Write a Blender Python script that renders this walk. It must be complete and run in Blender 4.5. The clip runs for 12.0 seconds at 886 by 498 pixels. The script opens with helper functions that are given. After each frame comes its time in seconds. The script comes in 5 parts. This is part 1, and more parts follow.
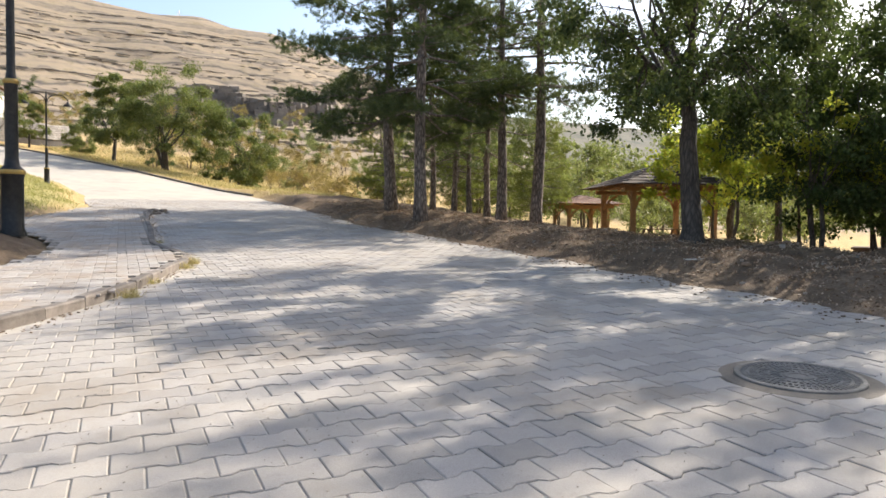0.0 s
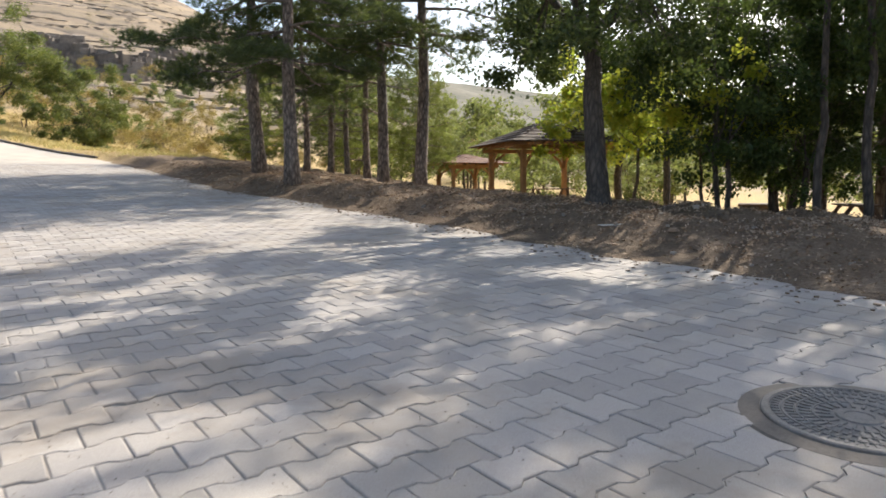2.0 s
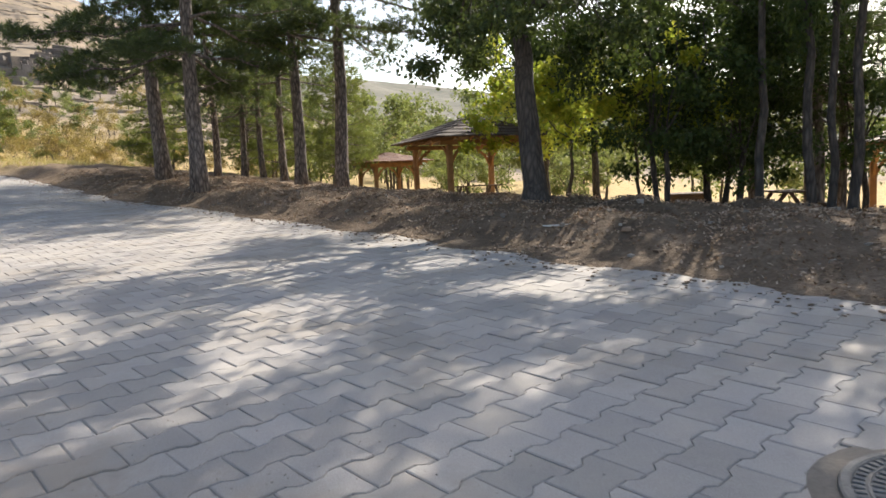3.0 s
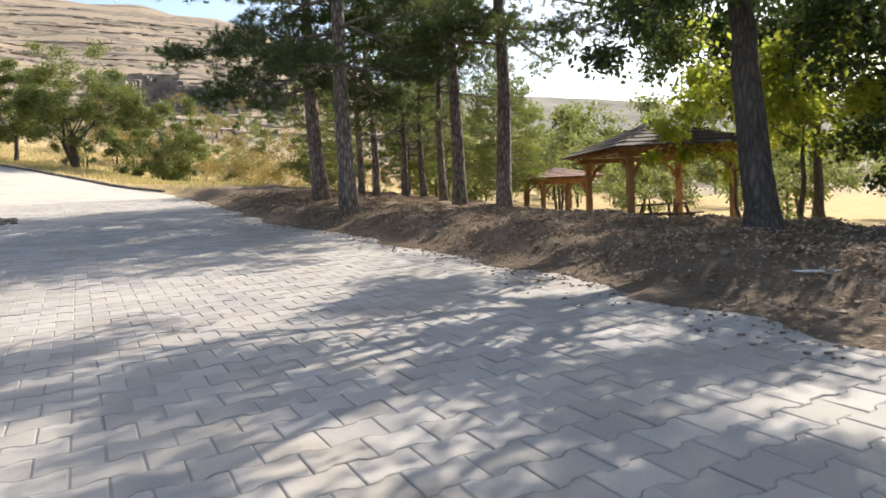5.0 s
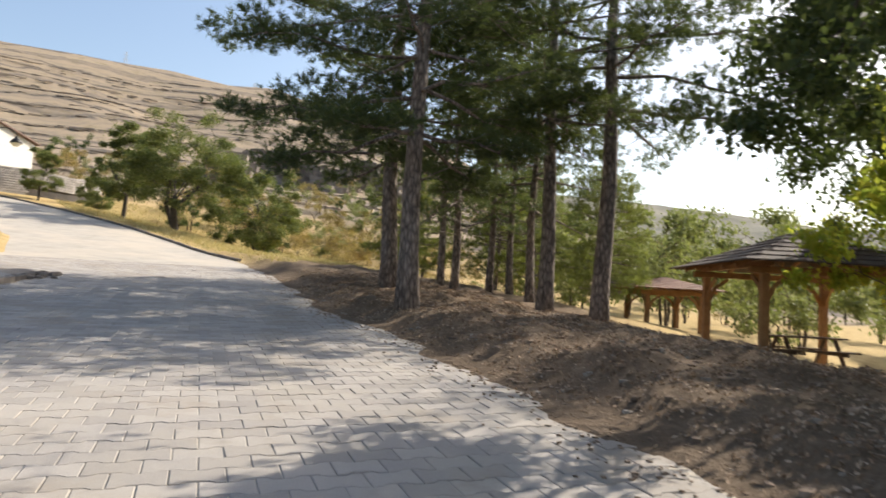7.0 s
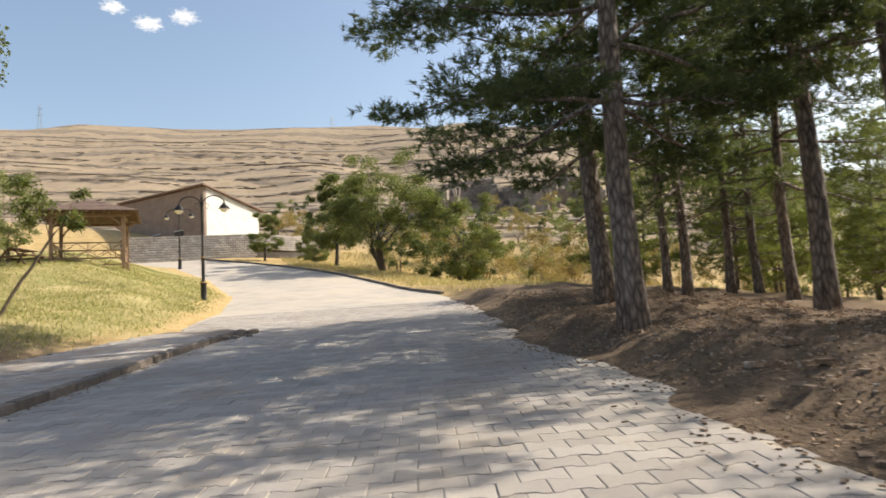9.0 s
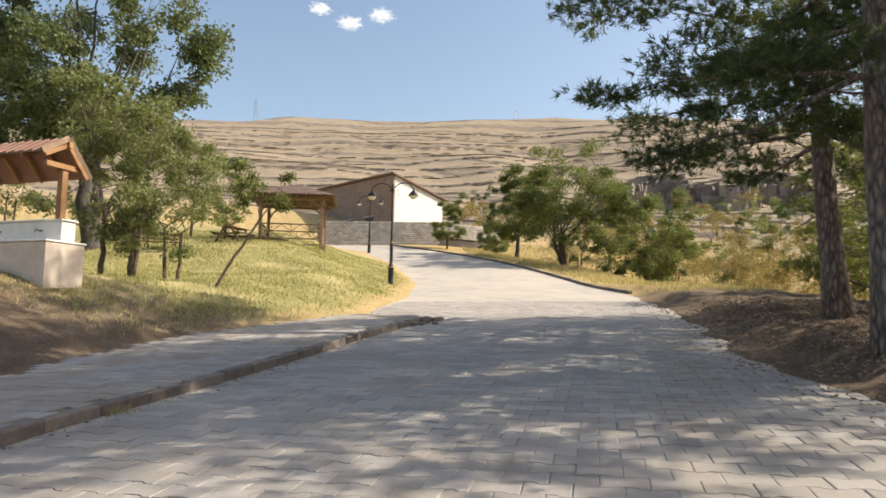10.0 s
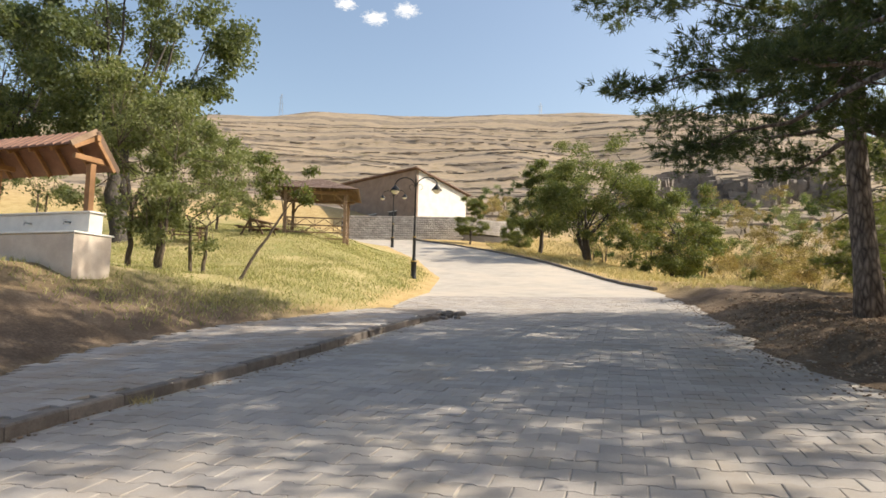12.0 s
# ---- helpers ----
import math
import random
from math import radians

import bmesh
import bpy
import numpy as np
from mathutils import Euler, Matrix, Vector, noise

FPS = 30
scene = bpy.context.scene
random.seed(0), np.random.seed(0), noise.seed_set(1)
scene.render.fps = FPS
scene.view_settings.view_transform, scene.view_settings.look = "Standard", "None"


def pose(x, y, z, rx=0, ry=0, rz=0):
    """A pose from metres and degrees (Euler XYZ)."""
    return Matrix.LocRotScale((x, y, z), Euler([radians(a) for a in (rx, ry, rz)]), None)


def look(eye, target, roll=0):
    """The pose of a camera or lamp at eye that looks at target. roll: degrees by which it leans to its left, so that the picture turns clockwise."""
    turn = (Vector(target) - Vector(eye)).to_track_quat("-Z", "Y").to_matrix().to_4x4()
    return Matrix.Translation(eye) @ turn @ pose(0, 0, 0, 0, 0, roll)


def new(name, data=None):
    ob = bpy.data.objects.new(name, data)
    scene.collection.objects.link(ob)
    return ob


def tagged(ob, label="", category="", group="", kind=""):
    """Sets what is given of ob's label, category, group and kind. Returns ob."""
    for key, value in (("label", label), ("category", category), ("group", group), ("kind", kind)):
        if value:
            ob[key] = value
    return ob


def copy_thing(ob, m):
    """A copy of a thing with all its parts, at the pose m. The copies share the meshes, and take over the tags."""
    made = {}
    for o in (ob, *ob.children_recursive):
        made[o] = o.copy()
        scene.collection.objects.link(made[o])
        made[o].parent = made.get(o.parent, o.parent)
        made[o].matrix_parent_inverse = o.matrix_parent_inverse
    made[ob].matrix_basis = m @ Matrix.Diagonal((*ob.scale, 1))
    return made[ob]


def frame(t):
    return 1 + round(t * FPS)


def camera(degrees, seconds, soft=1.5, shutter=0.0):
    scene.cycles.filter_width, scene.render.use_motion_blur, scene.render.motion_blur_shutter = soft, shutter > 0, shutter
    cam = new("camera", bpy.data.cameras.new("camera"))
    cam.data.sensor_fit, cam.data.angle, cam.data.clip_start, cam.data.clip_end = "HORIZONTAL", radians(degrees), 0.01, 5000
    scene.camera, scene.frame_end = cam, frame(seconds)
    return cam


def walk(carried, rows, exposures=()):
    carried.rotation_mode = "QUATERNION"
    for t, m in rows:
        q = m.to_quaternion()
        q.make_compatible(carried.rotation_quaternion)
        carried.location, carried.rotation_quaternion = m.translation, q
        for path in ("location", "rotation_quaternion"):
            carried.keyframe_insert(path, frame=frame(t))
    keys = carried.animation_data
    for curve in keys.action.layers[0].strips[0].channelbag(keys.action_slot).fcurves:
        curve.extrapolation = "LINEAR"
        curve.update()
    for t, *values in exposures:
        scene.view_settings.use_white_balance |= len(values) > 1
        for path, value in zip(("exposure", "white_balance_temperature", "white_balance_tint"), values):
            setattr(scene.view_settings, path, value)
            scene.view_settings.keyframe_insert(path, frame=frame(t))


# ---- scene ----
cam = camera(67.02, 12.0, soft=1.6, shutter=0.3)
# seconds, eye, then heading (clockwise from +y), rise and lean in degrees
PATH = [
    (0.0, (-8.658, -9.903, 0.797), 40.74, -2.02, 0.57),
    (0.5, (-8.369, -9.479, 0.778), 41.08, -3.62, 2.57),
    (0.8, (-8.109, -9.219, 0.794), 39.85, -4.99, 2.54),
    (1.0, (-7.918, -9.048, 0.803), 42.80, -5.18, 2.13),
    (1.5, (-7.540, -8.646, 0.817), 49.57, -5.72, -0.01),
    (2.0, (-7.162, -8.263, 0.852), 51.00, -5.34, -0.37),
    (2.5, (-6.690, -7.835, 0.888), 57.68, -5.50, -2.62),
    (4.5, (-4.680, -6.266, 1.005), 50.32, -5.76, -1.73),
    (5.0, (-3.998, -5.766, 1.018), 43.24, -3.66, -3.01),
    (5.5, (-3.332, -5.287, 1.029), 43.96, -5.41, 0.87),
    (6.0, (-2.640, -4.782, 1.066), 42.60, -4.38, -0.31),
    (6.4, (-2.076, -4.398, 1.127), 36.91, 3.11, 1.36),
    (6.5, (-1.950, -4.290, 1.139), 37.40, 3.52, 2.86),
    (6.8, (-1.609, -3.932, 1.167), 37.95, 4.52, 0.89),
    (7.0, (-1.426, -3.672, 1.184), 34.94, 4.25, 3.12),
    (7.2, (-1.261, -3.400, 1.205), 33.04, 5.16, 2.94),
    (8.8, (0.186, -1.139, 1.266), 18.20, 5.87, -4.21),
    (9.0, (0.204, -0.915, 1.287), 17.10, 6.01, -3.60),
    (9.5, (0.112, -0.440, 1.319), 7.29, 6.18, -2.39),
    (10.0, (-0.021, -0.072, 1.364), 2.00, 5.76, 0.84),
    (10.5, (-0.040, 0.036, 1.370), -0.53, 6.86, -0.46),
    (11.0, (-0.004, 0.003, 1.352), -2.03, 6.15, 0.99),
    (11.5, (-0.006, 0.006, 1.344), -1.74, 5.38, 1.35),
    (12.0, (-0.000, 0.000, 1.345), 0.00, 5.31, 1.41),
]


def facing(eye, heading, rise, lean):
    a, b = radians(heading), radians(rise)
    ahead = Vector((math.sin(a) * math.cos(b), math.cos(a) * math.cos(b), math.sin(b)))
    return look(eye, Vector(eye) + ahead, lean)


walk(cam, [(t, facing(eye, heading, rise, lean)) for t, eye, heading, rise, lean in PATH],
     [(0, 0.77, 6450, 10), (2.5, 0.72, 6450, 10), (4.5, 0.88, 6400, 10), (5.5, 0.74, 6350, 10), (6.5, 0.76, 6400, 10), (7.2, 0.44, 6600, 10), (9, 0.47, 6800, 10), (12, 0.47, 6850, 10)])

# ---- daylight ----
SUN_AZ, SUN_EL = 89, 39
world = bpy.data.worlds.new("sky")
scene.world = world
world.use_nodes = True
wn = world.node_tree.nodes
sky = wn.new("ShaderNodeTexSky")
sky.sky_type, sky.sun_disc = "NISHITA", False
sky.sun_elevation, sky.sun_rotation = radians(SUN_EL), radians(SUN_AZ)
sky.air_density, sky.dust_density, sky.ozone_density = 1.1, 2.2, 0.3
world.node_tree.links.new(sky.outputs[0], wn["Background"].inputs[0])
wn["Background"].inputs[1].default_value = 0.15
sun_data = bpy.data.lights.new("sun", "SUN")
sun_data.energy, sun_data.angle, sun_data.color = 5.0, radians(0.55), (1.0, 0.93, 0.82)
sun = new("sun", sun_data)
to_sun = Vector((math.sin(radians(SUN_AZ)) * math.cos(radians(SUN_EL)), math.cos(radians(SUN_AZ)) * math.cos(radians(SUN_EL)), math.sin(radians(SUN_EL))))
sun.matrix_world = look(to_sun * 60, (0, 0, 0))


# ---- materials ----
def shader(name, build):
    mat = bpy.data.materials.new(name)
    mat.use_nodes = True
    tree = mat.node_tree
    build(tree, tree.nodes["Principled BSDF"])
    return mat


def node(tree, kind, inputs=(), operation="", data_type="", blend_type="", feature="", attribute_name=""):
    n = tree.nodes.new(kind)
    if operation:
        n.operation = operation
    if data_type:
        n.data_type = data_type
    if blend_type:
        n.blend_type = blend_type
    if feature:
        n.feature = feature
    if attribute_name:
        n.attribute_name = attribute_name
    for key, value in dict(inputs).items():
        if isinstance(value, bpy.types.NodeSocket):
            tree.links.new(value, n.inputs[key])
        else:
            n.inputs[key].default_value = value
    return n


def noise_of(tree, scale, detail=4, rough=0.6, coords=None, distortion=0.0):
    if coords is None:
        coords = node(tree, "ShaderNodeNewGeometry").outputs["Position"]
    return node(tree, "ShaderNodeTexNoise", {"Vector": coords, "Scale": scale, "Detail": detail, "Roughness": rough, "Distortion": distortion}).outputs["Fac"]


def ramp(tree, fac, stops):
    n = node(tree, "ShaderNodeValToRGB", {"Fac": fac})
    e = n.color_ramp.elements
    while len(e) < len(stops):
        e.new(0.5)
    for el, (pos, col) in zip(e, stops):
        el.position, el.color = pos, (*col, 1)
    return n.outputs["Color"]


def mix(tree, fac, a, b, how="MIX"):
    n = node(tree, "ShaderNodeMix", data_type="RGBA", blend_type=how)
    for key, value in ((0, fac), (6, a), (7, b)):
        if isinstance(value, bpy.types.NodeSocket):
            tree.links.new(value, n.inputs[key])
        else:
            n.inputs[key].default_value = value if key == 0 else (*value, 1)
    return n.outputs[2]


def calc(tree, how, a, b=0.0, c=0.0):
    n = node(tree, "ShaderNodeMath", operation=how)
    for i, value in enumerate((a, b, c)):
        if isinstance(value, bpy.types.NodeSocket):
            tree.links.new(value, n.inputs[i])
        else:
            n.inputs[i].default_value = value
    return n.outputs[0]


def bump(tree, out, height, strength=0.5, distance=0.02):
    b = node(tree, "ShaderNodeBump", {"Height": height, "Strength": strength, "Distance": distance})
    tree.links.new(b.outputs[0], out.inputs["Normal"])


def plain(name, dark, light, scale=8, rough=0.8, relief=0.3, fine=60, metal=0.0, per_piece=0.0, island=0.0):
    """A surface with grain at two scales between two colours; pieces may differ a little."""
    def build(tree, out):
        big, small = noise_of(tree, scale), noise_of(tree, fine, 3)
        fac = calc(tree, "ADD", calc(tree, "MULTIPLY", big, 0.65), calc(tree, "MULTIPLY", small, 0.35))
        col = ramp(tree, fac, [(0.3, dark), (0.7, light)])
        if per_piece or island:
            rnd = node(tree, "ShaderNodeObjectInfo").outputs["Random"] if per_piece else node(tree, "ShaderNodeNewGeometry").outputs["Random Per Island"]
            k = per_piece or island
            val = calc(tree, "MULTIPLY_ADD", rnd, 2 * k, 1 - k)
            col = mix(tree, 1.0, col, node(tree, "ShaderNodeCombineXYZ", {0: val, 1: val, 2: val}).outputs[0], "MULTIPLY")
        tree.links.new(col, out.inputs["Base Color"])
        out.inputs["Roughness"].default_value, out.inputs["Metallic"].default_value = rough, metal
        if relief:
            bump(tree, out, fac, relief)
    return shader(name, build)


def foliage(name, cols, through_light=0.35, rough=0.55, glow=0.35):
    """Leaves: each leaf takes its own shade, and light comes through."""
    def build(tree, out):
        rnd = node(tree, "ShaderNodeNewGeometry").outputs["Random Per Island"]
        patch = noise_of(tree, 0.9, 2)
        fac = calc(tree, "ADD", calc(tree, "MULTIPLY", rnd, 0.55), calc(tree, "MULTIPLY", patch, 0.45))
        n = len(cols)
        col = ramp(tree, fac, [(0.2 + 0.6 * i / max(1, n - 1), c) for i, c in enumerate(cols)])
        tree.links.new(col, out.inputs["Base Color"])
        out.inputs["Roughness"].default_value = rough
        out.inputs["Specular IOR Level"].default_value = 0.3
        tr = node(tree, "ShaderNodeBsdfTranslucent", {"Color": mix(tree, glow, col, (0.5, 0.6, 0.08))})
        m = node(tree, "ShaderNodeMixShader", {0: through_light, 1: out.outputs[0], 2: tr.outputs[0]})
        tree.links.new(m.outputs[0], tree.nodes["Material Output"].inputs[0])
    return shader(name, build)


def paver_look(name, by_object, dusty=0.55, sand=(0.44, 0.385, 0.31)):
    def build(tree, out):
        rnd = node(tree, "ShaderNodeObjectInfo").outputs["Random"] if by_object else node(tree, "ShaderNodeNewGeometry").outputs["Random Per Island"]
        grain, dust, stain = noise_of(tree, 140, 3), noise_of(tree, 1.1, 5, 0.65), noise_of(tree, 5.5, 4)
        col = ramp(tree, grain, [(0.25, (0.285, 0.255, 0.228)), (0.75, (0.42, 0.38, 0.34))])
        val = calc(tree, "MULTIPLY_ADD", rnd, 0.34, 0.82)
        col = mix(tree, 1.0, col, node(tree, "ShaderNodeCombineXYZ", {0: val, 1: val, 2: val}).outputs[0], "MULTIPLY")
        col = mix(tree, calc(tree, "MULTIPLY", ramp(tree, dust, [(0.42, (0, 0, 0)), (0.68, (1, 1, 1))]), dusty), col, sand)
        soil = calc(tree, "MULTIPLY", ramp(tree, noise_of(tree, 0.55, 6, 0.7), [(0.52, (0, 0, 0)), (0.66, (1, 1, 1))]), 0.5)
        col = mix(tree, soil, col, (0.235, 0.185, 0.14))
        col = mix(tree, calc(tree, "MULTIPLY", ramp(tree, stain, [(0.6, (0, 0, 0)), (0.8, (1, 1, 1))]), 0.35), col, (0.19, 0.17, 0.15))
        tree.links.new(col, out.inputs["Base Color"])
        out.inputs["Roughness"].default_value = 0.82
        bump(tree, out, calc(tree, "ADD", grain, calc(tree, "MULTIPLY", stain, 0.6)), 0.35, 0.008)
    return shader(name, build)


def ground_look():
    """Dry straw, green lawn, bare earth and hill rock, laid out by the sheet's zones."""
    def build(tree, out):
        zone = node(tree, "ShaderNodeSeparateColor", {0: node(tree, "ShaderNodeAttribute", attribute_name="zone").outputs["Color"]})
        fine, mid, big = noise_of(tree, 18, 5), noise_of(tree, 1.6, 5), noise_of(tree, 0.16, 4)
        both = calc(tree, "ADD", calc(tree, "MULTIPLY", fine, 0.5), calc(tree, "MULTIPLY", mid, 0.5))
        straw = ramp(tree, both, [(0.32, (0.30, 0.20, 0.085)), (0.5, (0.47, 0.335, 0.145)), (0.68, (0.57, 0.44, 0.22))])
        meadow = ramp(tree, noise_of(tree, 0.45, 4, 0.6), [(0.42, (0, 0, 0)), (0.6, (1, 1, 1))])
        lawn = ramp(tree, both, [(0.34, (0.16, 0.16, 0.05)), (0.48, (0.35, 0.30, 0.12)), (0.62, (0.54, 0.43, 0.24))])
        earth = ramp(tree, both, [(0.32, (0.065, 0.045, 0.032)), (0.5, (0.13, 0.09, 0.062)), (0.68, (0.26, 0.192, 0.136))])
        pos = node(tree, "ShaderNodeNewGeometry").outputs["Position"]
        high = node(tree, "ShaderNodeSeparateXYZ", {0: pos}).outputs[2]
        wav = calc(tree, "ADD", calc(tree, "MULTIPLY", high, 0.62), calc(tree, "MULTIPLY", noise_of(tree, 0.03, 5), 9.0))
        band = calc(tree, "ABSOLUTE", calc(tree, "SINE", wav))
        band2 = calc(tree, "ABSOLUTE", calc(tree, "SINE", calc(tree, "MULTIPLY", wav, 2.7)))
        strata = calc(tree, "ADD", calc(tree, "MULTIPLY", band, 0.6), calc(tree, "MULTIPLY", band2, 0.4))
        strata = calc(tree, "ADD", calc(tree, "MULTIPLY", strata, 0.62), calc(tree, "MULTIPLY", noise_of(tree, 0.35, 6, 0.7), 0.5))
        rock = ramp(tree, strata, [(0.36, (0.085, 0.075, 0.068)), (0.46, (0.175, 0.147, 0.122)), (0.60, (0.265, 0.212, 0.158)), (0.85, (0.335, 0.265, 0.185))])
        scrub = ramp(tree, noise_of(tree, 0.22, 6, 0.75), [(0.55, (0, 0, 0)), (0.63, (1, 1, 1))])
        rock = mix(tree, calc(tree, "MULTIPLY", scrub, 0.5), rock, (0.17, 0.14, 0.07))
        lawn = mix(tree, calc(tree, "MULTIPLY", meadow, 0.55), lawn, (0.17, 0.20, 0.055))
        col = mix(tree, zone.outputs[0], straw, lawn)
        col = mix(tree, zone.outputs[2], col, rock)
        col = mix(tree, zone.outputs[1], col, earth)
        far = calc(tree, "GREATER_THAN", node(tree, "ShaderNodeVectorMath", {0: pos}, operation="LENGTH").outputs["Value"], 420.0)
        wood = ramp(tree, noise_of(tree, 0.02, 5, 0.7), [(0.35, (0.09, 0.10, 0.085)), (0.65, (0.20, 0.19, 0.15))])
        col = mix(tree, far, col, wood)
        col = mix(tree, calc(tree, "MULTIPLY", big, 0.25), col, (0.33, 0.25, 0.15))
        tree.links.new(col, out.inputs["Base Color"])
        out.inputs["Roughness"].default_value, out.inputs["Specular IOR Level"].default_value = 0.95, 0.15
        bump(tree, out, calc(tree, "ADD", both, calc(tree, "MULTIPLY", strata, 0.6)), 0.7, 0.12)
    return shader("ground", build)


def road_look():
    """Dusty pavement far off, where single pavers can no longer be told."""
    def build(tree, out):
        fine, mid, big = noise_of(tree, 22, 4), noise_of(tree, 1.3, 5), noise_of(tree, 0.25, 4)
        both = calc(tree, "ADD", calc(tree, "MULTIPLY", fine, 0.4), calc(tree, "MULTIPLY", mid, 0.6))
        col = ramp(tree, both, [(0.32, (0.32, 0.285, 0.24)), (0.7, (0.50, 0.45, 0.385))])
        col = mix(tree, calc(tree, "MULTIPLY", ramp(tree, big, [(0.45, (0, 0, 0)), (0.62, (1, 1, 1))]), 0.6), col, (0.52, 0.445, 0.35))
        tree.links.new(col, out.inputs["Base Color"])
        out.inputs["Roughness"].default_value = 0.9
        bump(tree, out, both, 0.5, 0.02)
    return shader("dusty_pavement", build)


def bark_look(name, dark, light, stretch=0.22, scale=9):
    def build(tree, out):
        pos = node(tree, "ShaderNodeNewGeometry").outputs["Position"]
        tall = node(tree, "ShaderNodeVectorMath", {0: pos, 1: (1, 1, stretch)}, operation="MULTIPLY").outputs[0]
        crack = node(tree, "ShaderNodeTexVoronoi", {"Vector": tall, "Scale": scale * 1.6}, feature="DISTANCE_TO_EDGE").outputs["Distance"]
        n = noise_of(tree, scale, 5, 0.65, tall)
        fac = calc(tree, "ADD", calc(tree, "MULTIPLY", crack, 0.9), calc(tree, "MULTIPLY", n, 0.6))
        col = ramp(tree, fac, [(0.25, dark), (0.75, light)])
        tree.links.new(col, out.inputs["Base Color"])
        out.inputs["Roughness"].default_value = 0.92
        bump(tree, out, fac, 0.9, 0.03)
    return shader(name, build)


GROUND, ROAD = ground_look(), road_look()
PAVER, PAVERS, WALK_PAVERS = paver_look("paver", True), paver_look("pavers_joined", False), paver_look("pavement_pavers", False, 0.95, (0.35, 0.275, 0.205))
KERB = plain("kerb_concrete", (0.115, 0.094, 0.078), (0.25, 0.21, 0.175), 6, 0.9, 0.6, 50, per_piece=0.22)
PINE_BARK = bark_look("pine_bark", (0.06, 0.047, 0.04), (0.40, 0.33, 0.28), 0.3, 7)
OAK_BARK = bark_look("oak_bark", (0.035, 0.03, 0.026), (0.13, 0.11, 0.09))
GREY_BARK = bark_look("grey_bark", (0.06, 0.045, 0.032), (0.20, 0.15, 0.10))
NEEDLES = foliage("pine_needles", [(0.024, 0.04, 0.028), (0.05, 0.076, 0.044), (0.10, 0.125, 0.06)], 0.3)
# Lighter, yellower copy of the needles: sunlight on them is put into the colour.
LIT_NEEDLES = foliage("sunlit_young_needles", [(0.06, 0.075, 0.025), (0.12, 0.135, 0.04), (0.20, 0.20, 0.065)], 0.35)
OAK_LEAF = foliage("oak_leaves", [(0.028, 0.046, 0.018), (0.055, 0.082, 0.028), (0.10, 0.125, 0.042)], 0.32, glow=0.12)
DARK_LEAF = foliage("dark_leaves", [(0.022, 0.042, 0.014), (0.042, 0.072, 0.02), (0.08, 0.115, 0.034)], 0.4, glow=0.1)
OLIVE_LEAF = foliage("olive_leaves", [(0.08, 0.098, 0.042), (0.155, 0.17, 0.074), (0.27, 0.27, 0.135)], 0.38)
TALL_LEAF = foliage("tall_tree_leaves", [(0.042, 0.06, 0.03), (0.085, 0.108, 0.05), (0.155, 0.175, 0.085)], 0.3)
GREEN_LEAF = foliage("green_leaves", [(0.058, 0.078, 0.026), (0.115, 0.135, 0.044), (0.215, 0.22, 0.075)], 0.3)
# Much brighter base colours than other leaves; the backlight is partly in the colour.
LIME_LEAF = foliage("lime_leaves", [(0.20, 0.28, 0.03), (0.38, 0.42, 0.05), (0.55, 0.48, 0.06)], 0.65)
YELLOW_LEAF = foliage("yellow_green_leaves", [(0.10, 0.12, 0.03), (0.18, 0.18, 0.045), (0.28, 0.24, 0.07)], 0.35)
RUST_LEAF = foliage("rust_leaves", [(0.19, 0.125, 0.05), (0.30, 0.195, 0.08), (0.40, 0.27, 0.11)], 0.3)
GRASS = foliage("grass_blades", [(0.19, 0.21, 0.065), (0.41, 0.37, 0.16), (0.57, 0.48, 0.28)], 0.35, 0.7)
STRAW = foliage("straw_blades", [(0.36, 0.27, 0.12), (0.5, 0.39, 0.19), (0.6, 0.5, 0.28)], 0.3, 0.8)
LITTER = foliage("leaf_litter", [(0.15, 0.092, 0.056), (0.33, 0.225, 0.15), (0.55, 0.43, 0.32)], 0.1, 0.85, glow=0.05)
STONE = plain("pale_stone", (0.20, 0.17, 0.14), (0.42, 0.37, 0.31), 5, 0.9, 0.6, 40, island=0.25)
HILL_ROCK = plain("hill_rock", (0.20, 0.165, 0.13), (0.38, 0.31, 0.235), 0.7, 0.95, 0.6, 6, island=0.3)
CLIFF = plain("cliff_rock", (0.10, 0.085, 0.075), (0.30, 0.25, 0.20), 0.7, 0.95, 0.8, 6, island=0.3)
TIMBER = plain("orange_timber", (0.22, 0.10, 0.035), (0.42, 0.22, 0.085), 5, 0.6, 0.25, 50)
PALE_TIMBER = plain("dull_timber", (0.17, 0.105, 0.06), (0.34, 0.225, 0.14), 5, 0.7, 0.3, 50)
DARK_TIMBER = plain("weathered_timber", (0.075, 0.045, 0.028), (0.19, 0.115, 0.07), 4, 0.75, 0.4, 40, island=0.2)
SHINGLE = plain("roof_shingle", (0.10, 0.065, 0.05), (0.24, 0.16, 0.125), 3, 0.85, 0.5, 30, per_piece=0.2)
RED_ROOF = plain("red_roof_sheet", (0.16, 0.08, 0.052), (0.29, 0.155, 0.10), 3, 0.7, 0.3, 30)
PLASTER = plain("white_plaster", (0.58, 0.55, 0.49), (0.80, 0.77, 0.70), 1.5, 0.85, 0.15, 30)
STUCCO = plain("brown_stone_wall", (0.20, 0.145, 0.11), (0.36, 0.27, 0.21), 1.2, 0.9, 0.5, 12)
# The tree shade on the block is put into this dark brown.
BARBECUE = plain("shaded_brown_stone", (0.075, 0.05, 0.036), (0.17, 0.115, 0.08), 2.5, 0.9, 0.5, 20)
TRAVERTINE = plain("travertine", (0.50, 0.40, 0.31), (0.70, 0.60, 0.49), 3, 0.55, 0.15, 30)
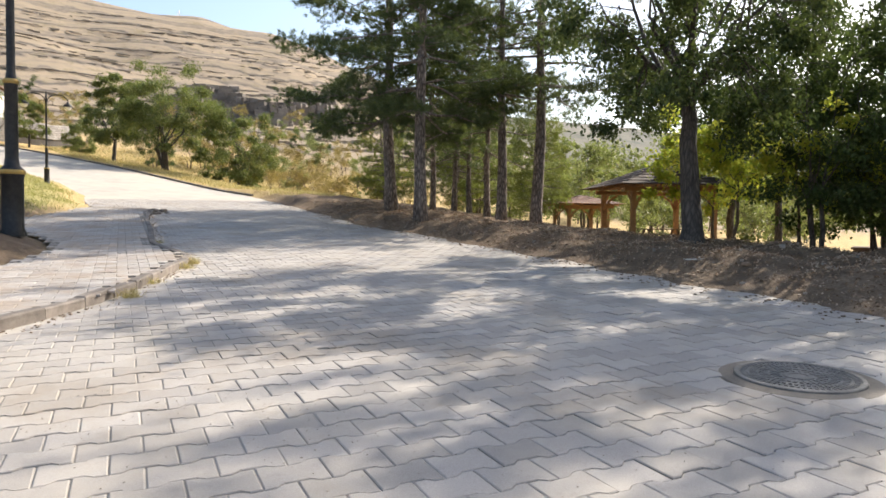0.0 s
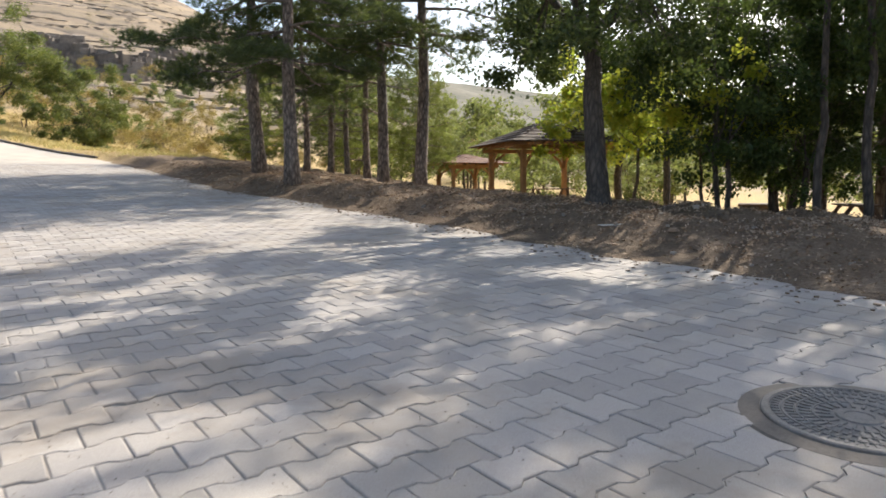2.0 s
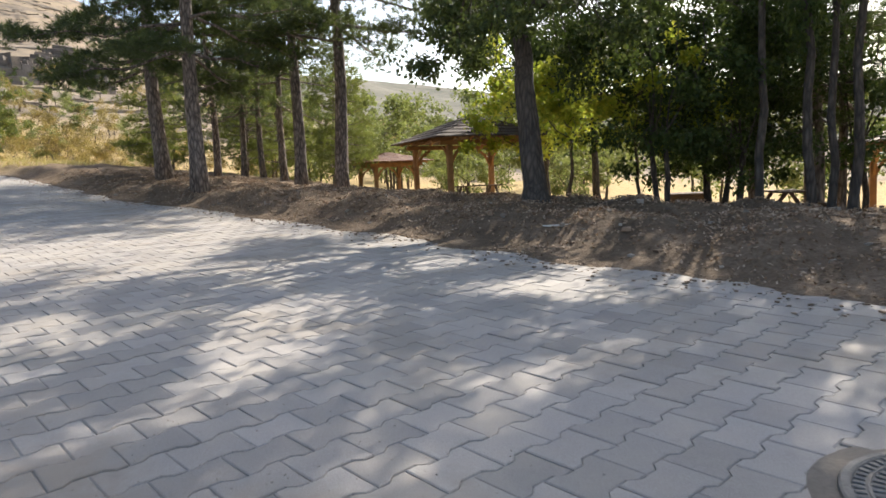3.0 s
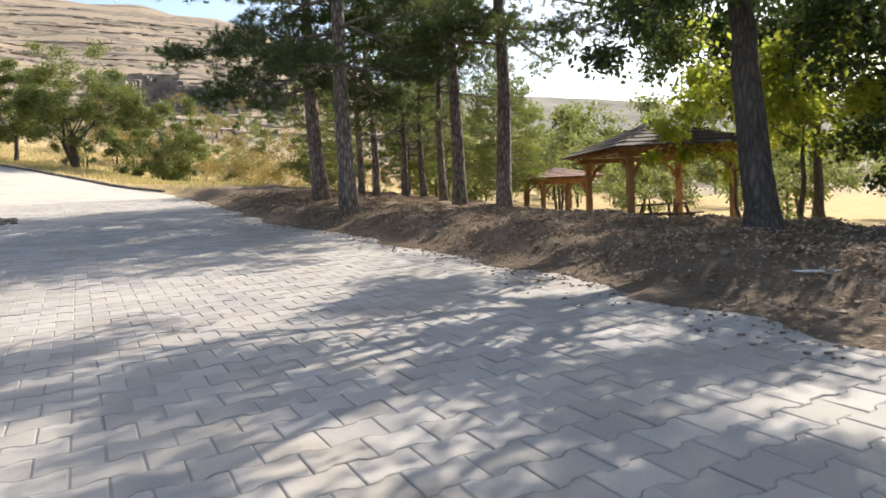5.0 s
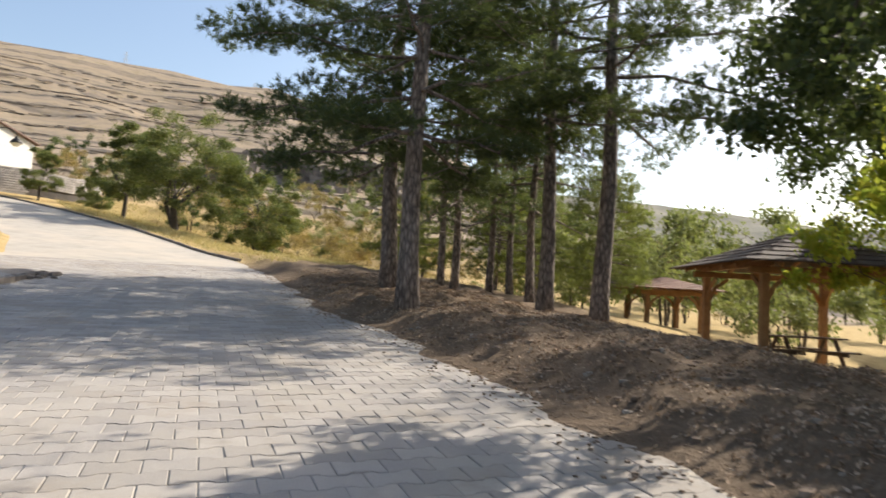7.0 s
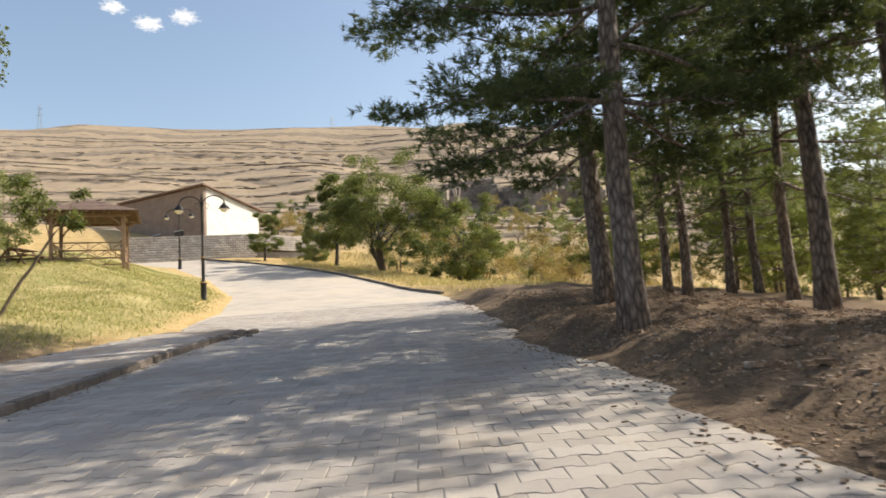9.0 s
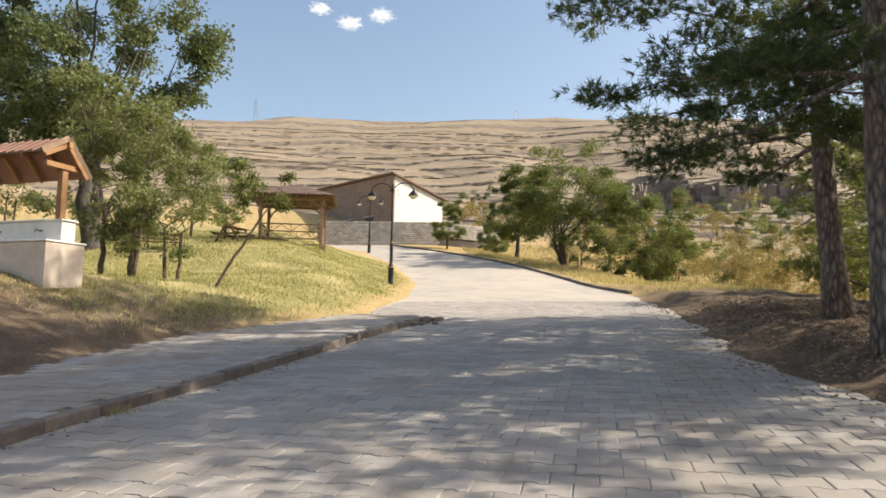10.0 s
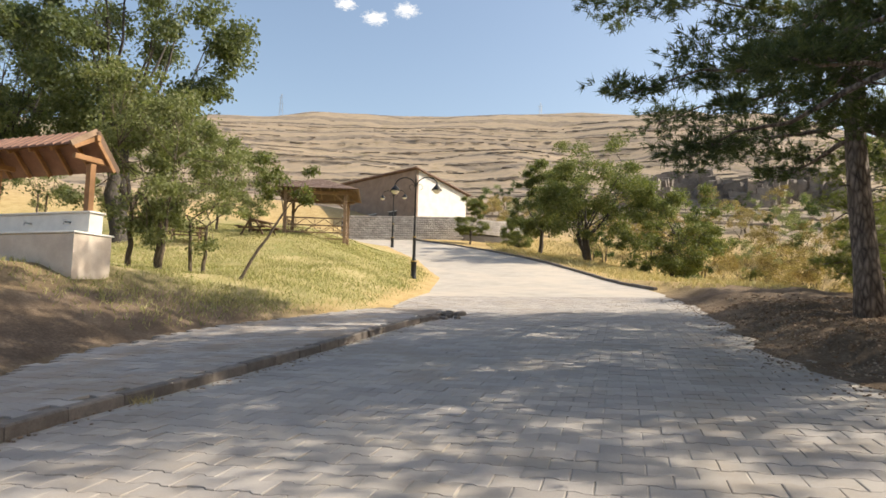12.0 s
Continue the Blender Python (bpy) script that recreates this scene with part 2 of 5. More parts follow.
WHITE_STONE = plain("white_stone", (0.66, 0.63, 0.57), (0.82, 0.79, 0.72), 4, 0.6, 0.15, 40)
IRON = plain("dark_iron", (0.02, 0.02, 0.022), (0.05, 0.048, 0.045), 12, 0.45, 0.15, 60, metal=0.7)
BRASS = plain("gold_paint", (0.30, 0.20, 0.06), (0.48, 0.34, 0.12), 15, 0.4, 0.1, 60, metal=0.7)
CAST = plain("cast_iron_cover", (0.13, 0.117, 0.103), (0.29, 0.262, 0.23), 7, 0.75, 0.4, 60, metal=0.1)
CLOD = plain("earth_clod", (0.15, 0.105, 0.07), (0.30, 0.215, 0.15), 4, 0.95, 0.6, 40, island=0.35)
# Darker than the other timber: the shade on the roof is in this colour.
ROOF_PLANK = plain("shaded_roof_plank", (0.05, 0.034, 0.026), (0.12, 0.08, 0.058), 4, 0.85, 0.4, 40, per_piece=0.2)
BLOCK = plain("wall_block", (0.26, 0.235, 0.21), (0.44, 0.40, 0.36), 2, 0.9, 0.4, 20, per_piece=0.2)
GAP = plain("dark_gap", (0.05, 0.043, 0.038), (0.11, 0.095, 0.08), 3, 0.95, 0.2, 30)
JOINT = plain("joint_sand", (0.12, 0.10, 0.08), (0.25, 0.21, 0.165), 2, 0.95, 0.4, 40)
GLASSY = plain("lamp_glass", (0.65, 0.6, 0.5), (0.8, 0.76, 0.66), 4, 0.25, 0.0, 30)
STEEL = plain("steel", (0.3, 0.3, 0.3), (0.55, 0.55, 0.53), 8, 0.35, 0.1, 60, metal=0.9)


# ---- the lie of the land ----
RIGHT_EDGE = [(-26, -60), (-12, -36), (-3.6, -20), (-1.2, -13), (0.35, -8), (1.45, -4.6), (2.35, -2.2), (3.05, -0.6), (3.56, 1.15), (4.0, 3.2), (4.6, 5), (5.1, 7.1), (5.5, 10.8), (6.8, 15.1), (8.3, 21.6), (9.0, 28.4), (8.3, 32), (8.0, 38.3), (6.7, 47), (2.6, 55.9), (-3.2, 62), (-16, 70), (-40, 80)]
LEFT_EDGE = [(-60, -44), (-30, -20), (-18, -9.5), (-11.5, -5), (-7.7, -2), (-6.1, -0.35), (-4.3, 2.45), (-3.85, 3.15), (-3.72, 3.6), (-3.6, 6.2), (-2.95, 8.3), (-2.18, 10.9), (-1.2, 14.6), (0.2, 18.4)]
WALK_EDGE = [(-60, -38), (-32, -15), (-20, -5), (-13, -1.5), (-9.3, 0.8), (-7.2, 3), (-5.8, 5.5), (-5.45, 8.1), (-5.65, 10.9), (-4.9, 14.6), (-1.8, 19.8)]
ISLAND_EDGE = [(-1.8, 19.8), (-1.5, 23), (-0.55, 26.6), (-0.2, 34.2), (-1.8, 46), (-4.6, 55.4), (-15, 63.5), (-40, 72)]
LAWN_EDGE = WALK_EDGE + ISLAND_EDGE[1:]
SKYLINE = [(-180, 5), (-90, 7), (-60, 10), (-30, 13.9), (-18, 15.9), (-7, 17.0), (5, 17.2), (19, 16.9), (27, 16.0), (36, 12.5), (44, 8.5), (52, 4.5), (62, 2.6), (90, 2), (140, 3), (180, 5)]
RIDGE = [(-180, 6), (-60, 6), (40, 9.2), (50, 8.5), (61, 6.9), (66, 6.5), (90, 5), (180, 6)]


def grade(x, y):
    """The even slope of the road and all that lies along it."""
    y = np.clip(y, -25, 75)
    x = np.clip(x, -40, 40)
    return 0.0301 * x + 0.0416 * y + 0.001394 * y * np.abs(y) ** 1.0 * np.where(y > 0, 1, -1) - 0.000518 * x * y


def off_line(x, y, line):
    """The distance from a line of points, positive on its left-hand side as one walks along it."""
    best = np.full(np.shape(x), 1e9)
    sign = np.ones(np.shape(x))
    for (ax, ay), (bx, by) in zip(line[:-1], line[1:]):
        ux, uy = bx - ax, by - ay
        s = np.clip(((x - ax) * ux + (y - ay) * uy) / (ux * ux + uy * uy), 0, 1)
        d = np.hypot(x - ax - s * ux, y - ay - s * uy)
        side = np.where(ux * (y - ay) - uy * (x - ax) >= 0, 1.0, -1.0)
        near = d < best - 1e-9
        best, sign = np.where(near, d, best), np.where(near, side, sign)
    return best * sign


def ease(a, b, v):
    u = np.clip((v - a) / (b - a), 0, 1)
    return u * u * (3 - 2 * u)


def wobble(x, y, size, seed=0):
    """A cheap smooth noise out of sines, -1 to 1."""
    x, y = x / size + seed * 3.1, y / size - seed * 1.7
    return (np.sin(x * 2.1 + 1.3 * np.sin(y * 1.7 + seed)) + np.sin(y * 2.7 + 1.1 * np.sin(x * 2.3)) + np.sin((x + y) * 1.9 + 2 * np.sin(x - y))) / 3


def land(x, y):
    """The height of the ground."""
    x, y = np.asarray(x, float), np.asarray(y, float)
    z = grade(x, y)
    lawn = off_line(x, y, LAWN_EDGE)
    bank = 0.36 * np.clip(lawn, 0, 4.2) + 0.06 * np.clip(lawn - 4.2, 0, 7) + 0.01 * np.clip(lawn - 11, 0, 40)
    z = z + bank * (1 - 0.4 * ease(14, 22, y)) + 1.0 * ease(2.5, 8, lawn) * ease(26, 36, y) + 0.06 * ease(0.3, 3, lawn) * wobble(x, y, 1.7)
    verge = -off_line(x, y, RIGHT_EDGE)
    berm = 0.34 * ease(0.05, 1.3, verge) * (1 - ease(28, 36, y)) - 0.85 * ease(3.8, 9, verge) * (1 - 0.6 * ease(8, 14, y)) - 0.125 * np.clip(verge - 9, 0, 18)
    lumps = ease(0.1, 1.0, verge) * (1 - ease(9, 14, verge)) * (1 - ease(24, 32, y))
    berm = berm + lumps * (0.13 * wobble(x, y, 0.9, 1) + 0.07 * wobble(x, y, 0.4, 2)) - 1.0 * ease(1, 12, verge) * ease(24, 34, y)
    z = z + np.where(verge > 0, berm, 0)
    r, az = np.hypot(x, y), np.degrees(np.arctan2(x, y))
    top = 250 * np.tan(np.radians(np.interp(az, [p[0] for p in SKYLINE], [p[1] for p in SKYLINE])))
    far = 1100 * np.tan(np.radians(np.interp(az, [p[0] for p in RIDGE], [p[1] for p in RIDGE])))
    u = np.clip((r - 62) / 188, 0, 1)
    hill = z + (top - z) * (0.45 * u + 0.55 * u * u) + ease(0.05, 0.5, u) * (1.6 - 1.1 * ease(0.7, 0.95, u)) * wobble(x, y, 23, 4)
    step = 7.5
    hill = hill + ease(0.15, 0.5, u) * (1.1 - 0.9 * ease(0.75, 0.95, u)) * np.sin(2 * np.pi * hill / step + 1.5 * wobble(x, y, 60, 5))
    w = np.clip((r - 250) / 850, 0, 1)
    hill = hill + (far - top) * ease(0.1, 1, w) - 10 * ease(0, 0.08, w) * (1 - ease(0.1, 0.4, w)) + 6 * ease(0.02, 0.2, w) * wobble(x, y, 90, 6)
    return np.where(r < 62, z, hill)


# ---- mesh building ----
def mesh_of(name, verts, faces, mats, smooth=False, picks=None):
    """One mesh from arrays: faces is a list of index arrays, each for faces of one corner count."""
    me = bpy.data.meshes.new(name)
    verts = np.asarray(verts, np.float32)
    faces = [np.asarray(f, np.int32) for f in faces if len(f)]
    me.vertices.add(len(verts))
    me.vertices.foreach_set("co", verts.ravel())
    me.loops.add(sum(f.size for f in faces))
    me.loops.foreach_set("vertex_index", np.concatenate([f.ravel() for f in faces]))
    counts = np.concatenate([np.full(len(f), f.shape[1], np.int32) for f in faces])
    me.polygons.add(len(counts))
    me.polygons.foreach_set("loop_start", np.concatenate([[0], np.cumsum(counts)[:-1]]).astype(np.int32))
    me.polygons.foreach_set("use_smooth", np.full(len(counts), smooth, bool))
    for m in mats:
        me.materials.append(m)
    if picks is not None:
        me.polygons.foreach_set("material_index", np.asarray(picks, np.int32))
    me.update(calc_edges=True)
    return me


class Shape:
    """Gathers boxes, tubes and sheets into one mesh."""

    def __init__(self):
        self.v, self.q, self.t = [], [], []

    def add(self, verts, quads=(), tris=()):
        n = len(self.v)
        self.v += [tuple(p) for p in verts]
        self.q += [tuple(i + n for i in f) for f in quads]
        self.t += [tuple(i + n for i in f) for f in tris]
        return self

    def box(self, x0, x1, y0, y1, z0, z1, m=None, cut=0.0):
        """A box with its upright and level edges cut by a little bevel."""
        c = min(cut, (x1 - x0) / 3, (y1 - y0) / 3, (z1 - z0) / 3)
        if c <= 0:
            pts = [(x, y, z) for z in (z0, z1) for x, y in ((x0, y0), (x1, y0), (x1, y1), (x0, y1))]
            quads = [(0, 3, 2, 1), (4, 5, 6, 7), (0, 1, 5, 4), (1, 2, 6, 5), (2, 3, 7, 6), (3, 0, 4, 7)]
        else:
            rings = []
            for z, k in ((z0, c), (z0 + c, 0), (z1 - c, 0), (z1, c)):
                rings += [(x0 + k, y0 + k, z), (x1 - k, y0 + k, z), (x1 - k, y1 - k, z), (x0 + k, y1 - k, z)]
            pts = rings
            quads = [(0, 3, 2, 1), (12, 13, 14, 15)]
            for r in range(3):
                for i in range(4):
                    a, b = r * 4 + i, r * 4 + (i + 1) % 4
                    quads.append((a, b, b + 4, a + 4))
        if m is not None:
            pts = [tuple(m @ Vector(p)) for p in pts]
        return self.add(pts, quads)

    def beam(self, a, b, w, h, up=(0, 0, 1), cut=0.006):
        """A timber from a to b, w wide and h deep."""
        a, b = Vector(a), Vector(b)
        d = (b - a).normalized()
        side = d.cross(Vector(up)).normalized() if abs(d.dot(Vector(up))) < 0.98 else Vector((1, 0, 0))
        top = side.cross(d)
        m = Matrix((side, d, top)).transposed().to_4x4()
        m.translation = a
        return self.box(-w / 2, w / 2, 0, (b - a).length, -h / 2, h / 2, m, cut)

    def tube(self, pts, radii, sides=8, ends=True):
        pts = [Vector(p) for p in pts]
        verts, quads, tris = [], [], []
        ref = Vector((0.31, 0.87, 0.38))
        for i, (p, r) in enumerate(zip(pts, map(float, radii))):
            d = (pts[min(i + 1, len(pts) - 1)] - pts[max(i - 1, 0)]).normalized()
            s = d.cross(ref).normalized()
            u = s.cross(d)
            verts += [p + r * (math.cos(k * math.tau / sides) * s + math.sin(k * math.tau / sides) * u) for k in range(sides)]
        for i in range(len(pts) - 1):
            for k in range(sides):
                a, b = i * sides + k, i * sides + (k + 1) % sides
                quads.append((a, a + sides, b + sides, b))
        if ends:
            n = len(verts)
            verts += [pts[0], pts[-1]]
            for k in range(sides):
                tris += [(n, k, (k + 1) % sides), (n + 1, n - 2 + 2 - sides + (k + 1) % sides, n - sides + k)]
        return self.add(verts, quads, tris)

    def lathe(self, profile, sides=16, at=(0, 0, 0)):
        """Turns (radius, height) pairs round an upright axis."""
        x, y, z = at
        verts = [(x + r * math.cos(k * math.tau / sides), y + r * math.sin(k * math.tau / sides), z + h) for r, h in profile for k in range(sides)]
        quads = [(i * sides + k, i * sides + (k + 1) % sides, (i + 1) * sides + (k + 1) % sides, (i + 1) * sides + k) for i in range(len(profile) - 1) for k in range(sides)]
        return self.add(verts, quads)

    def mesh(self, name, mat, smooth=False):
        return mesh_of(name, self.v, [self.q, self.t], [mat], smooth)


def part(name, shape, mat, parent, label="", smooth=False, m=None):
    me = shape if isinstance(shape, bpy.types.Mesh) else shape.mesh(name, mat, smooth)
    ob = new(name, me)
    ob.parent = parent
    if m is not None:
        ob.matrix_basis = m
    if label:
        tagged(ob, label)
    return ob


def thing(name, label, category, m=None, group="", kind=""):
    ob = new(name)
    ob.empty_display_size = 0.2
    if m is not None:
        ob.matrix_basis = m
    return tagged(ob, label, category, group, kind)


def setting(name, me, label, category="", kind="structure"):
    return tagged(new(name, me), label, category or name.replace("_", " "), "", kind)


def level(x, y):
    return float(land(np.array([x]), np.array([y]))[0])


def resample(line, n, t0=0.0, t1=1.0):
    p = np.array(line, float)
    s = np.concatenate([[0], np.cumsum(np.hypot(*np.diff(p, axis=0).T))])
    u = np.linspace(t0, t1, n) * s[-1]
    return np.stack([np.interp(u, s, p[:, 0]), np.interp(u, s, p[:, 1])], 1)


def smooth_line(line, rounds=1):
    p = np.array(line, float)
    for _ in range(rounds):
        a, b = p[:-1] * 0.75 + p[1:] * 0.25, p[:-1] * 0.25 + p[1:] * 0.75
        p = np.concatenate([p[:1], np.stack([a, b], 1).reshape(-1, 2), p[-1:]])
    return p


# ---- ground ----
def spread(near, step, grow, reach):
    out, v, d = [0.0], 0.0, step
    while v < reach:
        v += d
        out.append(v)
        if v > near:
            d *= grow
    return np.array([-v for v in out[:0:-1]] + out)


gx = spread(16, 0.36, 1.045, 1500) + 2
gy = spread(22, 0.36, 1.045, 1500) + 4
GX, GY = np.meshgrid(gx, gy)
GZ = land(GX, GY)
ROAD_LEFT = [(-60, -44), (-30, -20), (-18, -9.5), (-11.5, -5), (-7.7, -2), (-6.1, -0.35), (-4.3, 2.45), (-3.85, 3.15), (-3.72, 3.6), (-3.6, 6.2), (-2.95, 8.3), (-2.18, 10.9), (-1.2, 14.6), (0.2, 18.4), (-1.6, 20.4), (-1.3, 23), (-0.55, 26.6), (-0.2, 34.2), (-1.8, 46), (-4.6, 55.4), (-15, 63.5), (-40, 72)]
in_right = off_line(GX, GY, RIGHT_EDGE)
lawn_in = off_line(GX, GY, LAWN_EDGE)
in_road = np.minimum(in_right, -lawn_in)
spill = np.where((in_right < -lawn_in) & (GY < 26), np.clip(0.12 + 0.4 * wobble(GX, GY, 1.2, 11), 0, 0.5), 0.0)
GZ = GZ + 0.013 * (spill > 0) * (np.abs(in_road) < spill) - 0.1 * ease(spill, spill + 0.45, in_road)
n, k = len(gy), len(gx)
idx = np.arange(n * k).reshape(n, k)
quads = np.stack([idx[:-1, :-1], idx[:-1, 1:], idx[1:, 1:], idx[1:, :-1]], -1).reshape(-1, 4)
ground_mesh = mesh_of("ground", np.stack([GX, GY, GZ], -1).reshape(-1, 3), [quads], [GROUND], True)
far_r = np.hypot(GX, GY)
verge = -in_right
patchy = 0.5 + 0.5 * wobble(GX, GY, 1.9, 7)
zone_lawn = ease(0.2, 1.5, lawn_in + 0.6 * wobble(GX, GY, 1.1, 3)) * (1 - ease(45, 62, GY)) * (1 - ease(30, 42, -GX)) * ease(11, 15, GY + 0.25 * GX)
zone_earth = np.maximum(ease(-1.0, -0.6, verge) * (1 - ease(9, 15, verge + 2 * patchy)) * (1 - ease(24, 30, GY)), ease(-0.3, 0.2, lawn_in) * (1 - ease(2.6, 4.4, lawn_in + patchy)) * (1 - ease(15, 20, GY)))
zone_earth = np.maximum(zone_earth, 0.75 * ease(0, 3, lawn_in) * (1 - ease(11.5, 15, GY + 0.25 * GX)))
zone_rock = ease(66, 96, far_r + 5 * wobble(GX, GY, 15, 8))
zones = np.stack([zone_lawn, zone_earth, zone_rock, np.ones_like(zone_rock)], -1).reshape(-1, 4).astype(np.float32)
ground_mesh.color_attributes.new("zone", "FLOAT_COLOR", "POINT").data.foreach_set("color", zones.ravel())
setting("ground", ground_mesh, "dry straw ground, lawn and stony hillside", "ground")


def strip(name, left, right, n, across, lift, mat, label, t=((0, 1), (0, 1))):
    a, b = resample(smooth_line(left), n, *t[0]), resample(smooth_line(right), n, *t[1])
    w = np.linspace(0, 1, across)[None, :, None]
    xy = a[:, None] * (1 - w) + b[:, None] * w
    z = grade(xy[..., 0], xy[..., 1]) + lift
    i = np.arange(n * across).reshape(n, across)
    q = np.stack([i[:-1, :-1], i[:-1, 1:], i[1:, 1:], i[1:, :-1]], -1).reshape(-1, 4)
    return setting(name, mesh_of(name, np.concatenate([xy, z[..., None]], -1).reshape(-1, 3), [q], [mat], True), label)


strip("road", ROAD_LEFT[2:], RIGHT_EDGE[2:], 170, 16, -0.010, ROAD, "dusty grey road of interlocking concrete pavers")
strip("pavement", WALK_EDGE[2:], LEFT_EDGE[2:], 90, 6, 0.085, JOINT, "raised pavement bed along the kerb")

# ---- kerb ----
def lay_kerb(line, label, side, rng):
    pts = resample(line, 400)
    s = np.concatenate([[0], np.cumsum(np.hypot(*np.diff(pts, axis=0).T))])
    kerb = thing("kerb", label, "kerb", kind="structure")
    for j in range(int(s[-1] / 0.75)):
        p = [float(np.interp(j * 0.75 + e, s, pts[:, i])) for e in (0, 0.75) for i in (0, 1)]
        d = Vector((p[2] - p[0], p[3] - p[1], 0)).normalized()
        z0, z1 = float(grade(p[0], p[1])), float(grade(p[2], p[3]))
        turn = Matrix.Rotation(math.atan2(d.y, d.x) - math.pi / 2, 4, "Z") @ Matrix.Rotation(math.atan2(z1 - z0, 0.75), 4, "X")
        place = Matrix.Translation((p[0] - side * d.y * 0.075, p[1] + side * d.x * 0.075, z0 + rng.uniform(-0.012, 0.008)))
        part("kerb_stone", kerb_stone, KERB, kerb, m=place @ turn @ pose(0, 0, 0, rng.uniform(-0.6, 0.6), rng.uniform(-1.5, 1.5), rng.uniform(-1, 1)))


kerb_stone = Shape().box(-0.075, 0.075, 0.006, 0.744, -0.2, 0.125, cut=0.018).mesh("kerb_stone", KERB)
lay_kerb(smooth_line(LEFT_EDGE[2:]), "worn concrete kerb stones along the raised pavement", 1, random.Random(4))
lay_kerb(smooth_line(RIGHT_EDGE[15:21]), "low kerb stones between the road and dry grass", -1, random.Random(5))


# ---- trees ----
def leaf_cards(centres, dirs, length, width, rnd, fold=0.0, droop=0.0):
    """Small pointed leaves (two triangles each) at the centres, along the given ways."""
    n = len(centres)
    side = np.cross(dirs, rnd.normal(size=(n, 3)))
    side /= np.linalg.norm(side, axis=1, keepdims=True) + 1e-9
    ln, wd = length * rnd.uniform(0.65, 1.25, (n, 1)), width * rnd.uniform(0.65, 1.25, (n, 1))
    tip = centres + dirs * ln
    tip[:, 2] -= droop * ln[:, 0]
    mid = centres + dirs * ln * 0.45
    v = np.stack([centres, mid + side * wd * 0.5, tip, mid - side * wd * 0.5], 1).reshape(-1, 3)
    return v, np.arange(4 * n).reshape(n, 4)


def needle_cards(centres, dirs, length, width, rnd):
    """Thin needles, one triangle each."""
    n = len(centres)
    side = np.cross(dirs, rnd.normal(size=(n, 3)))
    side *= 0.5 * width / (np.linalg.norm(side, axis=1, keepdims=True) + 1e-9)
    v = np.stack([centres + side, centres - side, centres + dirs * length * rnd.uniform(0.6, 1.2, (n, 1))], 1).reshape(-1, 3)
    return v, np.arange(3 * n).reshape(n, 3)


def unit(v):
    return v / (np.linalg.norm(v, axis=-1, keepdims=True) + 1e-9)


def limb(shape, a, b, r0, r1, rnd, bend=0.12, steps=5, sides=6):
    a, b = np.array(a, float), np.array(b, float)
    ln = np.linalg.norm(b - a)
    pts = [a + (b - a) * s + (rnd.normal(size=3) * bend * ln * math.sin(math.pi * s) * 0.6 if 0 < s < 1 else 0) for s in np.linspace(0, 1, steps)]
    shape.tube(pts, [r0 + (r1 - r0) * s for s in np.linspace(0, 1, steps)], sides, False)
    return pts


